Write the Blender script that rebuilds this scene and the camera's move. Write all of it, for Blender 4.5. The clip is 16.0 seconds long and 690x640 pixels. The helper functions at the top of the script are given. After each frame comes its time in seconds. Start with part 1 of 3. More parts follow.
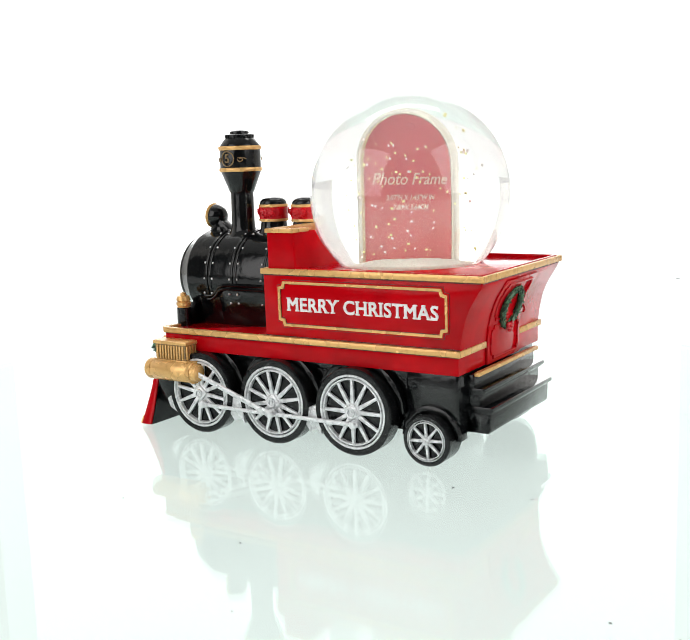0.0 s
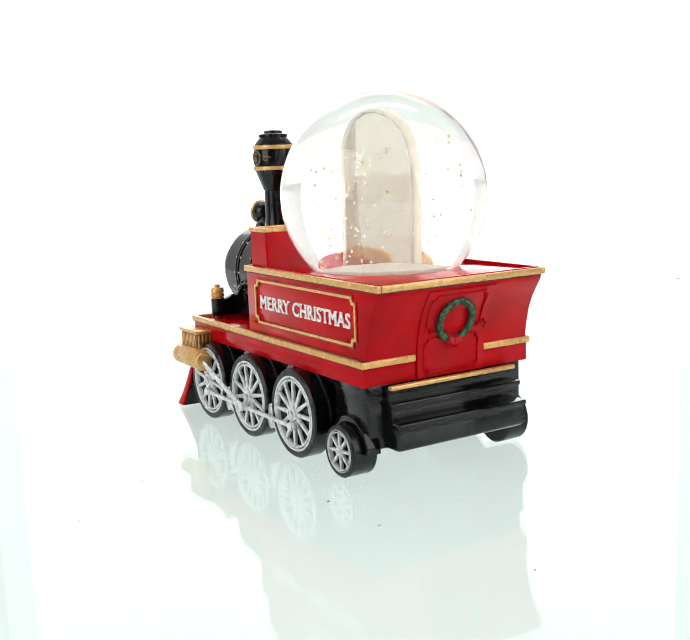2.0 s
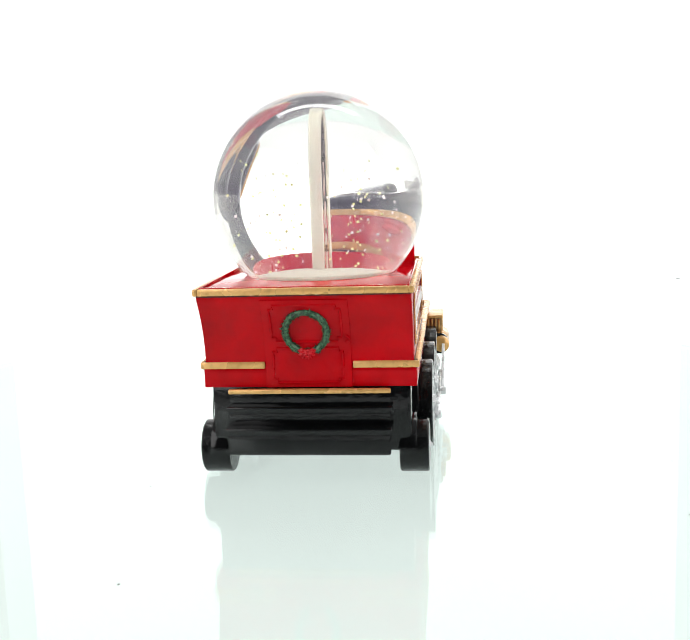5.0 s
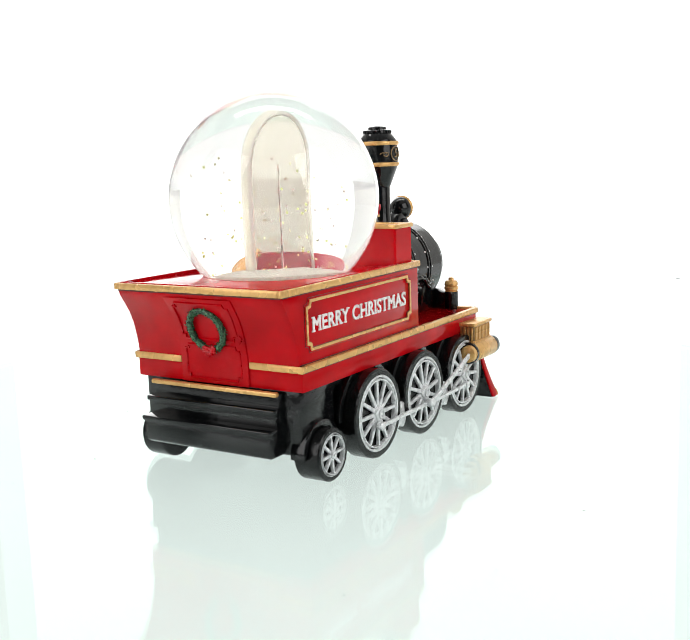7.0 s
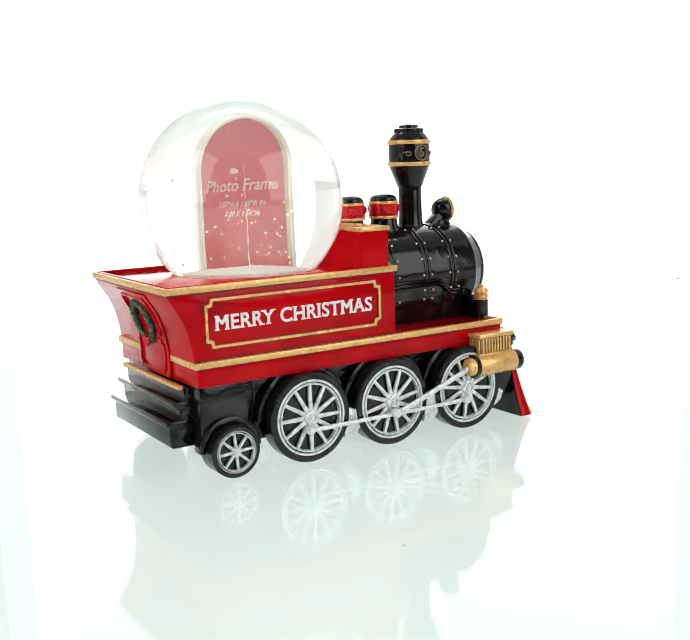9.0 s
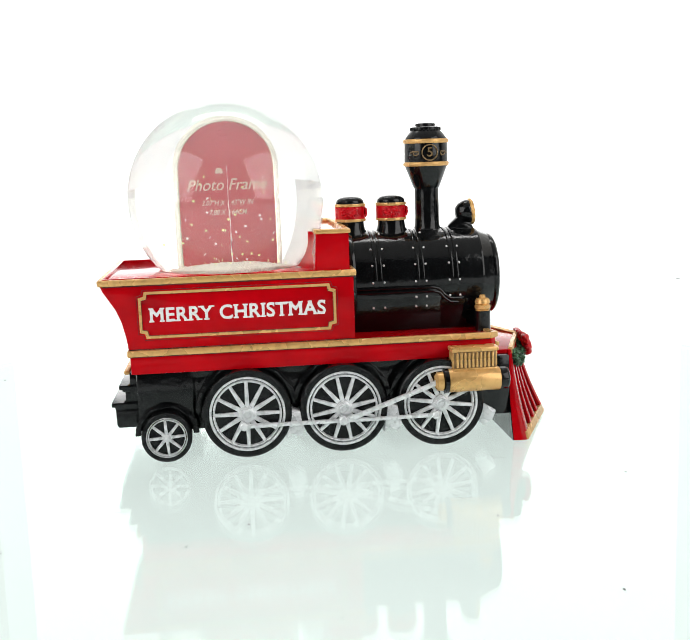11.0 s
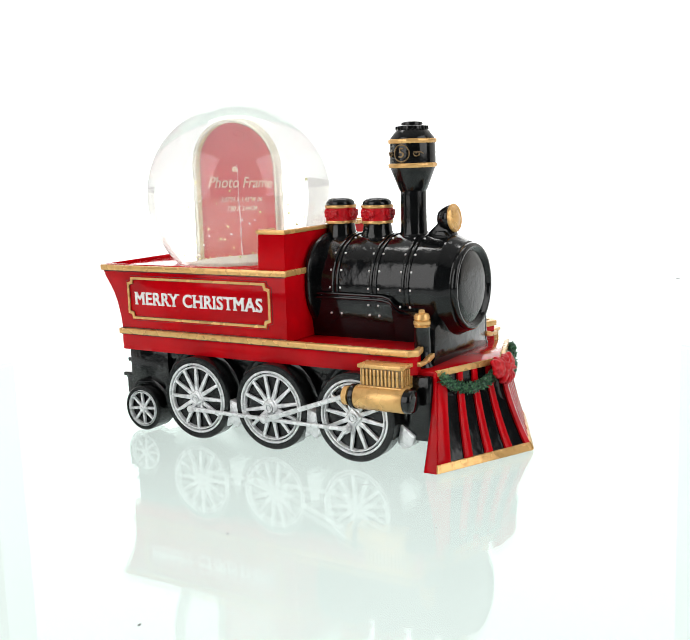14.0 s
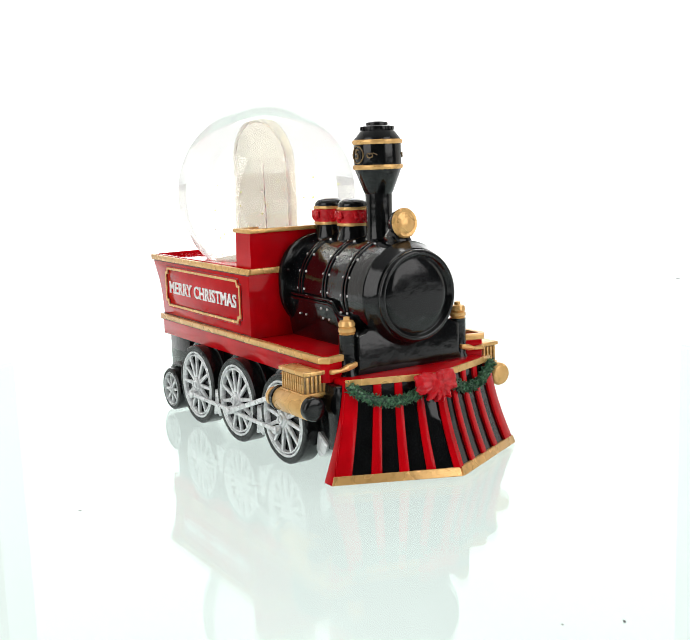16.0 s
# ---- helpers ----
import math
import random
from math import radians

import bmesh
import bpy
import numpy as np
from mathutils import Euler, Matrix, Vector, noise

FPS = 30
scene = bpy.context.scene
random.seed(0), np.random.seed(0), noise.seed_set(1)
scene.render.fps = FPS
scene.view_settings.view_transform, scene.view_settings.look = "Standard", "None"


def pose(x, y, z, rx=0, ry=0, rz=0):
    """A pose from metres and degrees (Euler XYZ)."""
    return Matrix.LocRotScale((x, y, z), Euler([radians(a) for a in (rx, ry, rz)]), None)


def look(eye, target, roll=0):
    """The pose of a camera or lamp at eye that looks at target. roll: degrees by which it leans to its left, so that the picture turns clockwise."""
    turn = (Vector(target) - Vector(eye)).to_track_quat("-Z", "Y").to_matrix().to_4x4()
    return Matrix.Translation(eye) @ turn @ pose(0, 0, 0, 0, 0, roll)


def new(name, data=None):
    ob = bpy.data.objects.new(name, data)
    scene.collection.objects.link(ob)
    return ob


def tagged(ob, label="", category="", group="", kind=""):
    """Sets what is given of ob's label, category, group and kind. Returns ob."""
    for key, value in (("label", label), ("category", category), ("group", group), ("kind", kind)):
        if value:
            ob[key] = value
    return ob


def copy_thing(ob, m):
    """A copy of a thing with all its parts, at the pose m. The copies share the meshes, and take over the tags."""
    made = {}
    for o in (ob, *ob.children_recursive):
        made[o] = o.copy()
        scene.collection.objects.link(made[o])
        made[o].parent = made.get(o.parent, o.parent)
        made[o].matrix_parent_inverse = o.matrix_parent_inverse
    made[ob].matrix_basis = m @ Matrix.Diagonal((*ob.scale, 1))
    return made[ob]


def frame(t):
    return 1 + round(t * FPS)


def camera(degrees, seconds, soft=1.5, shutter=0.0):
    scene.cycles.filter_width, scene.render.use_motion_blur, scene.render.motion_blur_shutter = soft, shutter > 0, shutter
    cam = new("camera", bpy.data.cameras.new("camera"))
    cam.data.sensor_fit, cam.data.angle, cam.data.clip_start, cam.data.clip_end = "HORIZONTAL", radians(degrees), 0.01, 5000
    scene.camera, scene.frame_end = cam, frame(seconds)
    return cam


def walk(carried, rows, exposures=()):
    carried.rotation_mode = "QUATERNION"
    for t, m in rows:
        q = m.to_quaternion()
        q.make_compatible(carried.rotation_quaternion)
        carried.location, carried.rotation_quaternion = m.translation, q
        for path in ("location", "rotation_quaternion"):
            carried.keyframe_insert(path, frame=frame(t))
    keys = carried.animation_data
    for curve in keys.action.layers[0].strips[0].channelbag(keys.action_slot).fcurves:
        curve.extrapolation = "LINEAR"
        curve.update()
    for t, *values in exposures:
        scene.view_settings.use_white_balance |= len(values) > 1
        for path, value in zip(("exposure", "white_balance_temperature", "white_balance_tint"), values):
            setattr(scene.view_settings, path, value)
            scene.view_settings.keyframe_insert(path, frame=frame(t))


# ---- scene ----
# The camera stands still before a motor-driven glass turntable.
cam = camera(37.83, 16.0, soft=0.35)
EYE = pose(0, -0.5456, 0.1475, 80.615, 0, -1.05) @ pose(0, 0, 0, 0, 0, -1.947)
walk(cam, ((0.0, EYE), (16.0, EYE)))

# Turn of the table, in degrees, at each time.
TURN = ((0, -213.91), (0.5, -220.33), (1, -226.43), (1.5, -232.75), (2, -238.79), (2.5, -245.1), (3, -251.46), (3.5, -257.71), (4, -264.3), (6.5, -297.02), (7, -303.39), (7.5, -309.63), (8, -316.19), (8.5, -322.52), (9, -328.87), (11.5, -361.39), (12, -367.63), (12.5, -373.92), (13, -380.33), (13.5, -386.39), (14, -392.71), (14.5, -399.01), (15, -405.4), (15.5, -411.68), (16, -418.2))


# ---- light: a white tent with added glow, lamps above and in front ----
world = bpy.data.worlds.new("world")
world.use_nodes = True
scene.world = world
world.node_tree.nodes["Background"].inputs[0].default_value = (0.95, 0.98, 1.0, 1)
world.node_tree.nodes["Background"].inputs[1].default_value = 0.05


def area(name, at, target, sx, sy, watts, colour=(1, 1, 1)):
    d = bpy.data.lights.new(name, "AREA")
    d.shape, d.size, d.size_y, d.energy, d.color = "RECTANGLE", sx, sy, watts, colour
    ob = new(name, d)
    ob.matrix_world = look(at, target)
    return ob


area("ceiling_lamp", (0, 0.27, 0.95), (0, 0, 0.05), 0.8, 0.10, 2.1, (1.0, 0.99, 0.97))
for x in (-0.95, 0.95):
    area("front_lamp", (x, -0.75, 0.62), (0, 0, 0.08), 0.9, 1.15, 9.4, (1.0, 0.99, 0.98))


# ---- materials ----
def material(name, colour, rough=0.4, metal=0.0, second=None, scale=120.0, bump=0.0, bump_scale=400.0, coat=0.0, coat_ior=1.25, wavy=0.3, spec=0.5, detail=6.0, amount=(0.35, 0.7), stretch=(1, 1, 1)):
    m = bpy.data.materials.new(name)
    m.use_nodes = True
    nt = m.node_tree
    b = nt.nodes["Principled BSDF"]
    b.inputs["Base Color"].default_value = (*colour, 1)
    b.inputs["Roughness"].default_value = rough
    b.inputs["Metallic"].default_value = metal
    b.inputs["Coat Weight"].default_value = coat
    b.inputs["Coat Roughness"].default_value = 0.06
    b.inputs["Coat IOR"].default_value = coat_ior
    b.inputs["Specular IOR Level"].default_value = spec
    co = nt.nodes.new("ShaderNodeTexCoord")
    if second:
        n = nt.nodes.new("ShaderNodeTexNoise")
        n.inputs["Scale"].default_value, n.inputs["Detail"].default_value = scale, detail
        r = nt.nodes.new("ShaderNodeMapRange")
        r.inputs[1].default_value, r.inputs[2].default_value = amount
        mix = nt.nodes.new("ShaderNodeMix")
        mix.data_type = "RGBA"
        mix.inputs[6].default_value, mix.inputs[7].default_value = (*colour, 1), (*second, 1)
        nt.links.new(co.outputs["Object"], n.inputs["Vector"])
        nt.links.new(n.outputs["Fac"], r.inputs[0])
        nt.links.new(r.outputs[0], mix.inputs[0])
        nt.links.new(mix.outputs[2], b.inputs["Base Color"])
        rr = nt.nodes.new("ShaderNodeMapRange")
        rr.inputs[3].default_value, rr.inputs[4].default_value = max(rough - 0.06, 0.02), rough + 0.1
        n2 = nt.nodes.new("ShaderNodeTexNoise")
        n2.inputs["Scale"].default_value = scale * 0.3
        nt.links.new(co.outputs["Object"], n2.inputs["Vector"])
        nt.links.new(n2.outputs["Fac"], rr.inputs[0])
        nt.links.new(rr.outputs[0], b.inputs["Roughness"])
    if bump:
        brush = nt.nodes.new("ShaderNodeVectorMath")
        brush.operation = "MULTIPLY"
        brush.inputs[1].default_value = stretch
        nt.links.new(co.outputs["Object"], brush.inputs[0])
        n = nt.nodes.new("ShaderNodeTexNoise")
        n.inputs["Scale"].default_value, n.inputs["Detail"].default_value = bump_scale, 4
        bp = nt.nodes.new("ShaderNodeBump")
        bp.inputs["Strength"].default_value, bp.inputs["Distance"].default_value = bump, 0.0006
        nt.links.new(brush.outputs[0], n.inputs["Vector"])
        nt.links.new(n.outputs["Fac"], bp.inputs["Height"])
        nt.links.new(bp.outputs[0], b.inputs["Normal"])
        # the lacquer above lies smoother: long low waves only
        wave = nt.nodes.new("ShaderNodeTexNoise")
        wave.inputs["Scale"].default_value, wave.inputs["Detail"].default_value = 120, 4
        wb = nt.nodes.new("ShaderNodeBump")
        wb.inputs["Strength"].default_value, wb.inputs["Distance"].default_value = wavy, 0.0005
        nt.links.new(co.outputs["Object"], wave.inputs["Vector"])
        nt.links.new(wave.outputs["Fac"], wb.inputs["Height"])
        nt.links.new(wb.outputs[0], b.inputs["Coat Normal"])
    return m


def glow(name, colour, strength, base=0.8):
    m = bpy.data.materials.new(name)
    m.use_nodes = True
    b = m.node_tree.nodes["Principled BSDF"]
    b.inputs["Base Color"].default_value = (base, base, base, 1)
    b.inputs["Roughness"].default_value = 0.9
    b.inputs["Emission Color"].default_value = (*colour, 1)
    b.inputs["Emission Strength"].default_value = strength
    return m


def clear(name, ior, colour=(1, 1, 1), rough=0.0, haze=0.0, haze_colour=(0.7, 0.72, 0.9)):
    m = bpy.data.materials.new(name)
    m.use_nodes = True
    nt = m.node_tree
    nt.nodes.remove(nt.nodes["Principled BSDF"])
    g = nt.nodes.new("ShaderNodeBsdfGlass")
    g.inputs["Color"].default_value = (*colour, 1)
    g.inputs["IOR"].default_value = ior
    g.inputs["Roughness"].default_value = rough
    last = g.outputs[0]
    if haze:
        d = nt.nodes.new("ShaderNodeBsdfDiffuse")
        d.inputs["Color"].default_value = (*haze_colour, 1)
        mix = nt.nodes.new("ShaderNodeMixShader")
        mix.inputs[0].default_value = haze
        nt.links.new(last, mix.inputs[1])
        nt.links.new(d.outputs[0], mix.inputs[2])
        last = mix.outputs[0]
    nt.links.new(last, nt.nodes["Material Output"].inputs[0])
    return m


RED = material("red_enamel", (0.56, 0.0016, 0.006), 0.06, 0, (0.38, 0.0018, 0.005), 55, 0.4, 260, spec=0.015, coat=0.85, coat_ior=1.22, stretch=(0.35, 1, 1))
BLACK = material("black_enamel", (0.002, 0.0022, 0.0025), 0.10, 0, (0.005, 0.0055, 0.006), 140, 0.5, 190, spec=0.16, coat=1.0, coat_ior=1.29, wavy=0.8)
TYRE = material("tyre_black", (0.003, 0.0033, 0.0036), 0.14, 0, (0.009, 0.0095, 0.01), 260, 0.5, 420, spec=0.3)
GOLD = material("gold_paint", (0.74, 0.43, 0.15), 0.25, 0.4, (0.46, 0.25, 0.08), 330, 0.5, 380, amount=(0.5, 0.85), stretch=(0.5, 1, 1))
SILVER = material("silver_paint", (0.78, 0.79, 0.80), 0.26, 0.3, (0.40, 0.41, 0.42), 420, 0.6, 500, amount=(0.5, 0.8))
WHITE = material("white_paint", (0.86, 0.85, 0.84), 0.45, 0, (0.74, 0.64, 0.64), 500, amount=(0.5, 0.8))
GREEN = material("pine_green", (0.008, 0.045, 0.022), 0.4, 0, (0.10, 0.27, 0.13), 900, amount=(0.45, 0.65))
BOW = material("ribbon_red", (0.60, 0.003, 0.009), 0.26, 0, (0.42, 0.002, 0.008), 400, 0.2, 500, spec=0.3)
BRONZE = material("bronze_paint", (0.30, 0.19, 0.08), 0.4, 0.3, (0.14, 0.09, 0.045), 500)
PINK = material("pink_card", (0.78, 0.13, 0.175), 0.5, 0, (0.72, 0.115, 0.155), 60)
INK = material("pale_ink", (0.95, 0.80, 0.78), 0.6)
SNOW = material("snow_grit", (0.46, 0.43, 0.36), 0.85, 0, (0.84, 0.81, 0.71), 1300, 0.5, 1500, amount=(0.35, 0.65))
FLAKE = material("glitter_gold", (0.96, 0.88, 0.36), 0.3, 0.1, (0.76, 0.94, 0.46), 60)
FLAKE_PALE = material("glitter_pale", (0.92, 0.88, 0.76), 0.3, 0.1, (0.86, 0.70, 0.80), 60)
SHELL = clear("globe_glass", 1.5, (0.985, 0.99, 0.975))
WATER = clear("globe_water", 0.893, (1.0, 1.0, 0.985), haze=0.07, haze_colour=(0.74, 0.70, 0.97))
POCKET = clear("air_pocket", 0.75, (0.95, 0.89, 0.76), haze=0.05, haze_colour=(0.90, 0.84, 0.76))
PLASTIC = clear("clear_plastic", 1.08, (0.96, 0.945, 0.89), haze=0.5, haze_colour=(0.90, 0.88, 0.78))
WASH = material("dark_wash", (0.045, 0.006, 0.006), 0.4, 0, (0.16, 0.008, 0.01), 300, amount=(0.45, 0.6))
DUST = material("dust", (0.16, 0.18, 0.18), 0.9)
# Tent brightness is put in as glow, set wall by wall.
BACK_GLOW = glow("tent_cloth", (1, 1, 1), 1.3)
EDGE_GLOW = glow("tent_edge_glow", (0.93, 1.0, 0.98), 0.95, 0.3)
SIDE_GLOW = glow("tent_side_glow", (1.0, 0.985, 0.94), 0.70, 0.08)
FRONT_GLOW = glow("tent_front_glow", (1.0, 0.965, 0.90), 0.68, 0.08)
ROOF_GLOW = glow("tent_roof_glow", (1, 1, 1), 0.05, 0.4)
FLOOR_GLOW = glow("tent_floor_glow", (0.95, 1.0, 0.98), 0.85, 0.08)
PLATE = clear("glass_plate", 1.24, (0.955, 0.995, 0.98))
SHEET_GLOW = glow("added_sheet_glow", (0.97, 1.0, 0.99), 0.82, 0.25)


# ---- building helpers, in millimetres ----
MM = 0.001


def part(name, bm, mat, parent=None, label="", smooth=40):
    me = bpy.data.meshes.new(name)
    bm.normal_update()
    bm.to_mesh(me)
    bm.free()
    me.transform(Matrix.Scale(MM, 4))
    me.materials.append(mat)
    if smooth:
        me.shade_smooth()
        me.set_sharp_from_angle(angle=radians(smooth))
    ob = new(name, me)
    ob.parent = parent
    return tagged(ob, label)


def again(ob, m, parent=None):
    """Another object on the same mesh."""
    o = new(ob.name.split(".")[0], ob.data)
    o.parent = parent or ob.parent
    o.matrix_basis = Matrix.LocRotScale(m.translation * MM, m.to_quaternion(), None)
    if "label" in ob:
        o["label"] = ob["label"]
    return o


def bevelled(bm, w, seg=2, angle=30):
    if w:
        edges = [e for e in bm.edges if len(e.link_faces) == 2 and e.calc_face_angle(0) > radians(angle)]
        bmesh.ops.bevel(bm, geom=edges, offset=w, segments=seg, profile=0.5, affect="EDGES", clamp_overlap=True)
    return bm


def box(x0, x1, y0, y1, z0, z1, w=0.5):
    bm = bmesh.new()
    bmesh.ops.create_cube(bm, size=1, matrix=Matrix.Translation(((x0 + x1) / 2, (y0 + y1) / 2, (z0 + z1) / 2)) @ Matrix.Diagonal((x1 - x0, y1 - y0, z1 - z0, 1)))
    return bevelled(bm, w)


def prism(points, a, b, plane="xz", w=0.0):
    """A polygon in a plane, pulled from a to b along the third axis."""
    bm = bmesh.new()

    def put(p, c):
        return {"xz": (p[0], c, p[1]), "xy": (p[0], p[1], c), "yz": (c, p[0], p[1])}[plane]
    lo = [bm.verts.new(put(p, a)) for p in points]
    hi = [bm.verts.new(put(p, b)) for p in points]
    n = len(points)
    bm.faces.new(lo)
    bm.faces.new(hi[::-1])
    for i in range(n):
        bm.faces.new((lo[i], hi[i], hi[(i + 1) % n], lo[(i + 1) % n]))
    bmesh.ops.recalc_face_normals(bm, faces=bm.faces)
    return bevelled(bm, w)


def lathe(profile, m=None, seg=48, wobble=None):
    """Rings (radius, height) about z, closed at both ends, then placed by m."""
    bm = bmesh.new()
    rings = []
    for r, z in profile:
        if r < 1e-6:
            rings.append([bm.verts.new((0, 0, z))])
        else:
            rings.append([bm.verts.new((r * math.cos(2 * math.pi * i / seg), r * math.sin(2 * math.pi * i / seg), z)) for i in range(seg)])
    for a, b in zip(rings, rings[1:]):
        for i in range(seg):
            j = (i + 1) % seg
            q = [a[i % len(a)], a[j % len(a)], b[j % len(b)], b[i % len(b)]]
            q = [v for k, v in enumerate(q) if v not in q[:k]]
            if len(q) > 2:
                bm.faces.new(q)
    bmesh.ops.recalc_face_normals(bm, faces=bm.faces)
    if m:
        bm.transform(m)
    return bm


def tube(path, r, seg=10, closed=False, flat=1.0):
    bm = bmesh.new()
    pts = [Vector(p) for p in path]
    n = len(pts)
    rings = []
    for i, p in enumerate(pts):
        d = (pts[(i + 1) % n] - pts[i - 1]) if closed else (pts[min(i + 1, n - 1)] - pts[max(i - 1, 0)])
        q = d.to_track_quat("Z", "Y")
        rr = r[i] if isinstance(r, (list, tuple)) else r
        rings.append([bm.verts.new(p + q @ Vector((rr * math.cos(a), flat * rr * math.sin(a), 0))) for a in (2 * math.pi * k / seg for k in range(seg))])
    pairs = list(zip(rings, rings[1:])) + ([(rings[-1], rings[0])] if closed else [])
    for a, b in pairs:
        for k in range(seg):
            bm.faces.new((a[k], a[(k + 1) % seg], b[(k + 1) % seg], b[k]))
    if not closed:
        bm.faces.new(rings[0][::-1])
        bm.faces.new(rings[-1])
    bmesh.ops.recalc_face_normals(bm, faces=bm.faces)
    return bm


def joined(*bms):
    out = bmesh.new()
    for b in bms:
        me = bpy.data.meshes.new("joined")
        b.to_mesh(me)
        b.free()
        out.from_mesh(me)
        bpy.data.meshes.remove(me)
    return out


def fused(bm, cell):
    """Melts overlapping shapes into one skin."""
    me = bpy.data.meshes.new("fused")
    bm.to_mesh(me)
    bm.free()
    ob = new("fused", me)
    mod = ob.modifiers.new("skin", "REMESH")
    mod.mode, mod.voxel_size, mod.use_smooth_shade = "VOXEL", cell, True
    done = bpy.data.meshes.new_from_object(ob.evaluated_get(bpy.context.evaluated_depsgraph_get()))
    bpy.data.objects.remove(ob)
    out = bmesh.new()
    out.from_mesh(done)
    bpy.data.meshes.remove(done)
    bpy.data.meshes.remove(me)
    bmesh.ops.smooth_vert(out, verts=out.verts, factor=0.5, use_axis_x=True, use_axis_y=True, use_axis_z=True)
    return out


def moved(bm, x=0, y=0, z=0, rx=0, ry=0, rz=0, scale=1.0):
    bm.transform(pose(x, y, z, rx, ry, rz) @ Matrix.Scale(scale, 4))
    return bm


def letters(body, size, depth, m, spread=1.0, shear=0.0, weight=0.0, bevel=0.0, width=0):
    """Built-in font turned into a mesh, centred, placed by m (mm)."""
    cu = bpy.data.curves.new("letters", "FONT")
    cu.body, cu.size, cu.extrude, cu.shear, cu.offset, cu.bevel_depth = body, size, depth, shear, weight, bevel
    cu.space_character, cu.align_x, cu.align_y, cu.resolution_u = spread, "CENTER", "CENTER", 4
    ob = bpy.data.objects.new("letters", cu)
    me = bpy.data.meshes.new_from_object(ob)
    bm = bmesh.new()
    bm.from_mesh(me)
    bpy.data.objects.remove(ob)
    bpy.data.curves.remove(cu)
    bpy.data.meshes.remove(me)
    if width:
        xs = [v.co.x for v in bm.verts]
        bm.transform(Matrix.Diagonal((width / (max(xs) - min(xs)), 1, 1, 1)))
    bm.transform(m)
    return bm


def serifs(bm, wide, m):
    """Adds small foot and head bars to the stems of a line of capitals, then places it by m."""
    seen, bars = set(), []
    low = min(v.co.y for v in bm.verts)
    high = max(v.co.y for v in bm.verts)
    for v0 in bm.verts:
        if v0 in seen:
            continue
        todo, island = [v0], []
        seen.add(v0)
        while todo:
            v = todo.pop()
            island.append(v)
            for e in v.link_edges:
                o = e.other_vert(v)
                if o not in seen:
                    seen.add(o)
                    todo.append(o)
        for edge, sign in ((low + 0.25, 1), (high - 0.25, -1)):
            xs = sorted(v.co.x for v in island if (v.co.y - edge) * sign < 0.06)
            runs = []
            for x in xs:
                if runs and x - runs[-1][1] < 1.7:
                    runs[-1][1] = x
                else:
                    runs.append([x, x])
            for a, b in runs:
                if 0.5 < b - a < 2.6:
                    y = low + 0.1 if sign > 0 else high - 0.1
                    bars.append(box(a - wide, b + wide, min(y, y + sign * 0.75), max(y, y + sign * 0.75), -0.3, 0.3, 0.12))
    out = joined(bm, *bars)
    out.transform(m)
    return out


def leaves(path_at, count, length, wide, spread, seed):
    """Short pointed leaves standing off a line: path_at(u) gives a point and a way."""
    rng = random.Random(seed)
    bm = bmesh.new()
    for _ in range(count):
        p, way = path_at(rng.random())
        out = Vector((rng.gauss(0, 1), rng.gauss(0, 1), rng.gauss(0, 1))).normalized()
        q = (out + way * rng.uniform(-0.6, 0.6)).normalized()
        side = q.cross(Vector((rng.gauss(0, 1), rng.gauss(0, 1), rng.gauss(0, 1)))).normalized() * wide
        up = q.cross(side).normalized() * wide * 0.5
        a = p + out * spread * rng.uniform(0.4, 1)
        tip = a + q * length * rng.uniform(0.6, 1.2)
        mid = (a + tip) / 2
        vs = [bm.verts.new(v) for v in (a, mid + side, mid + up, mid - side, mid - up, tip)]
        for k in range(4):
            bm.faces.new((vs[0], vs[1 + k], vs[1 + (k + 1) % 4]))
            bm.faces.new((vs[5], vs[1 + (k + 1) % 4], vs[1 + k]))
    return bm


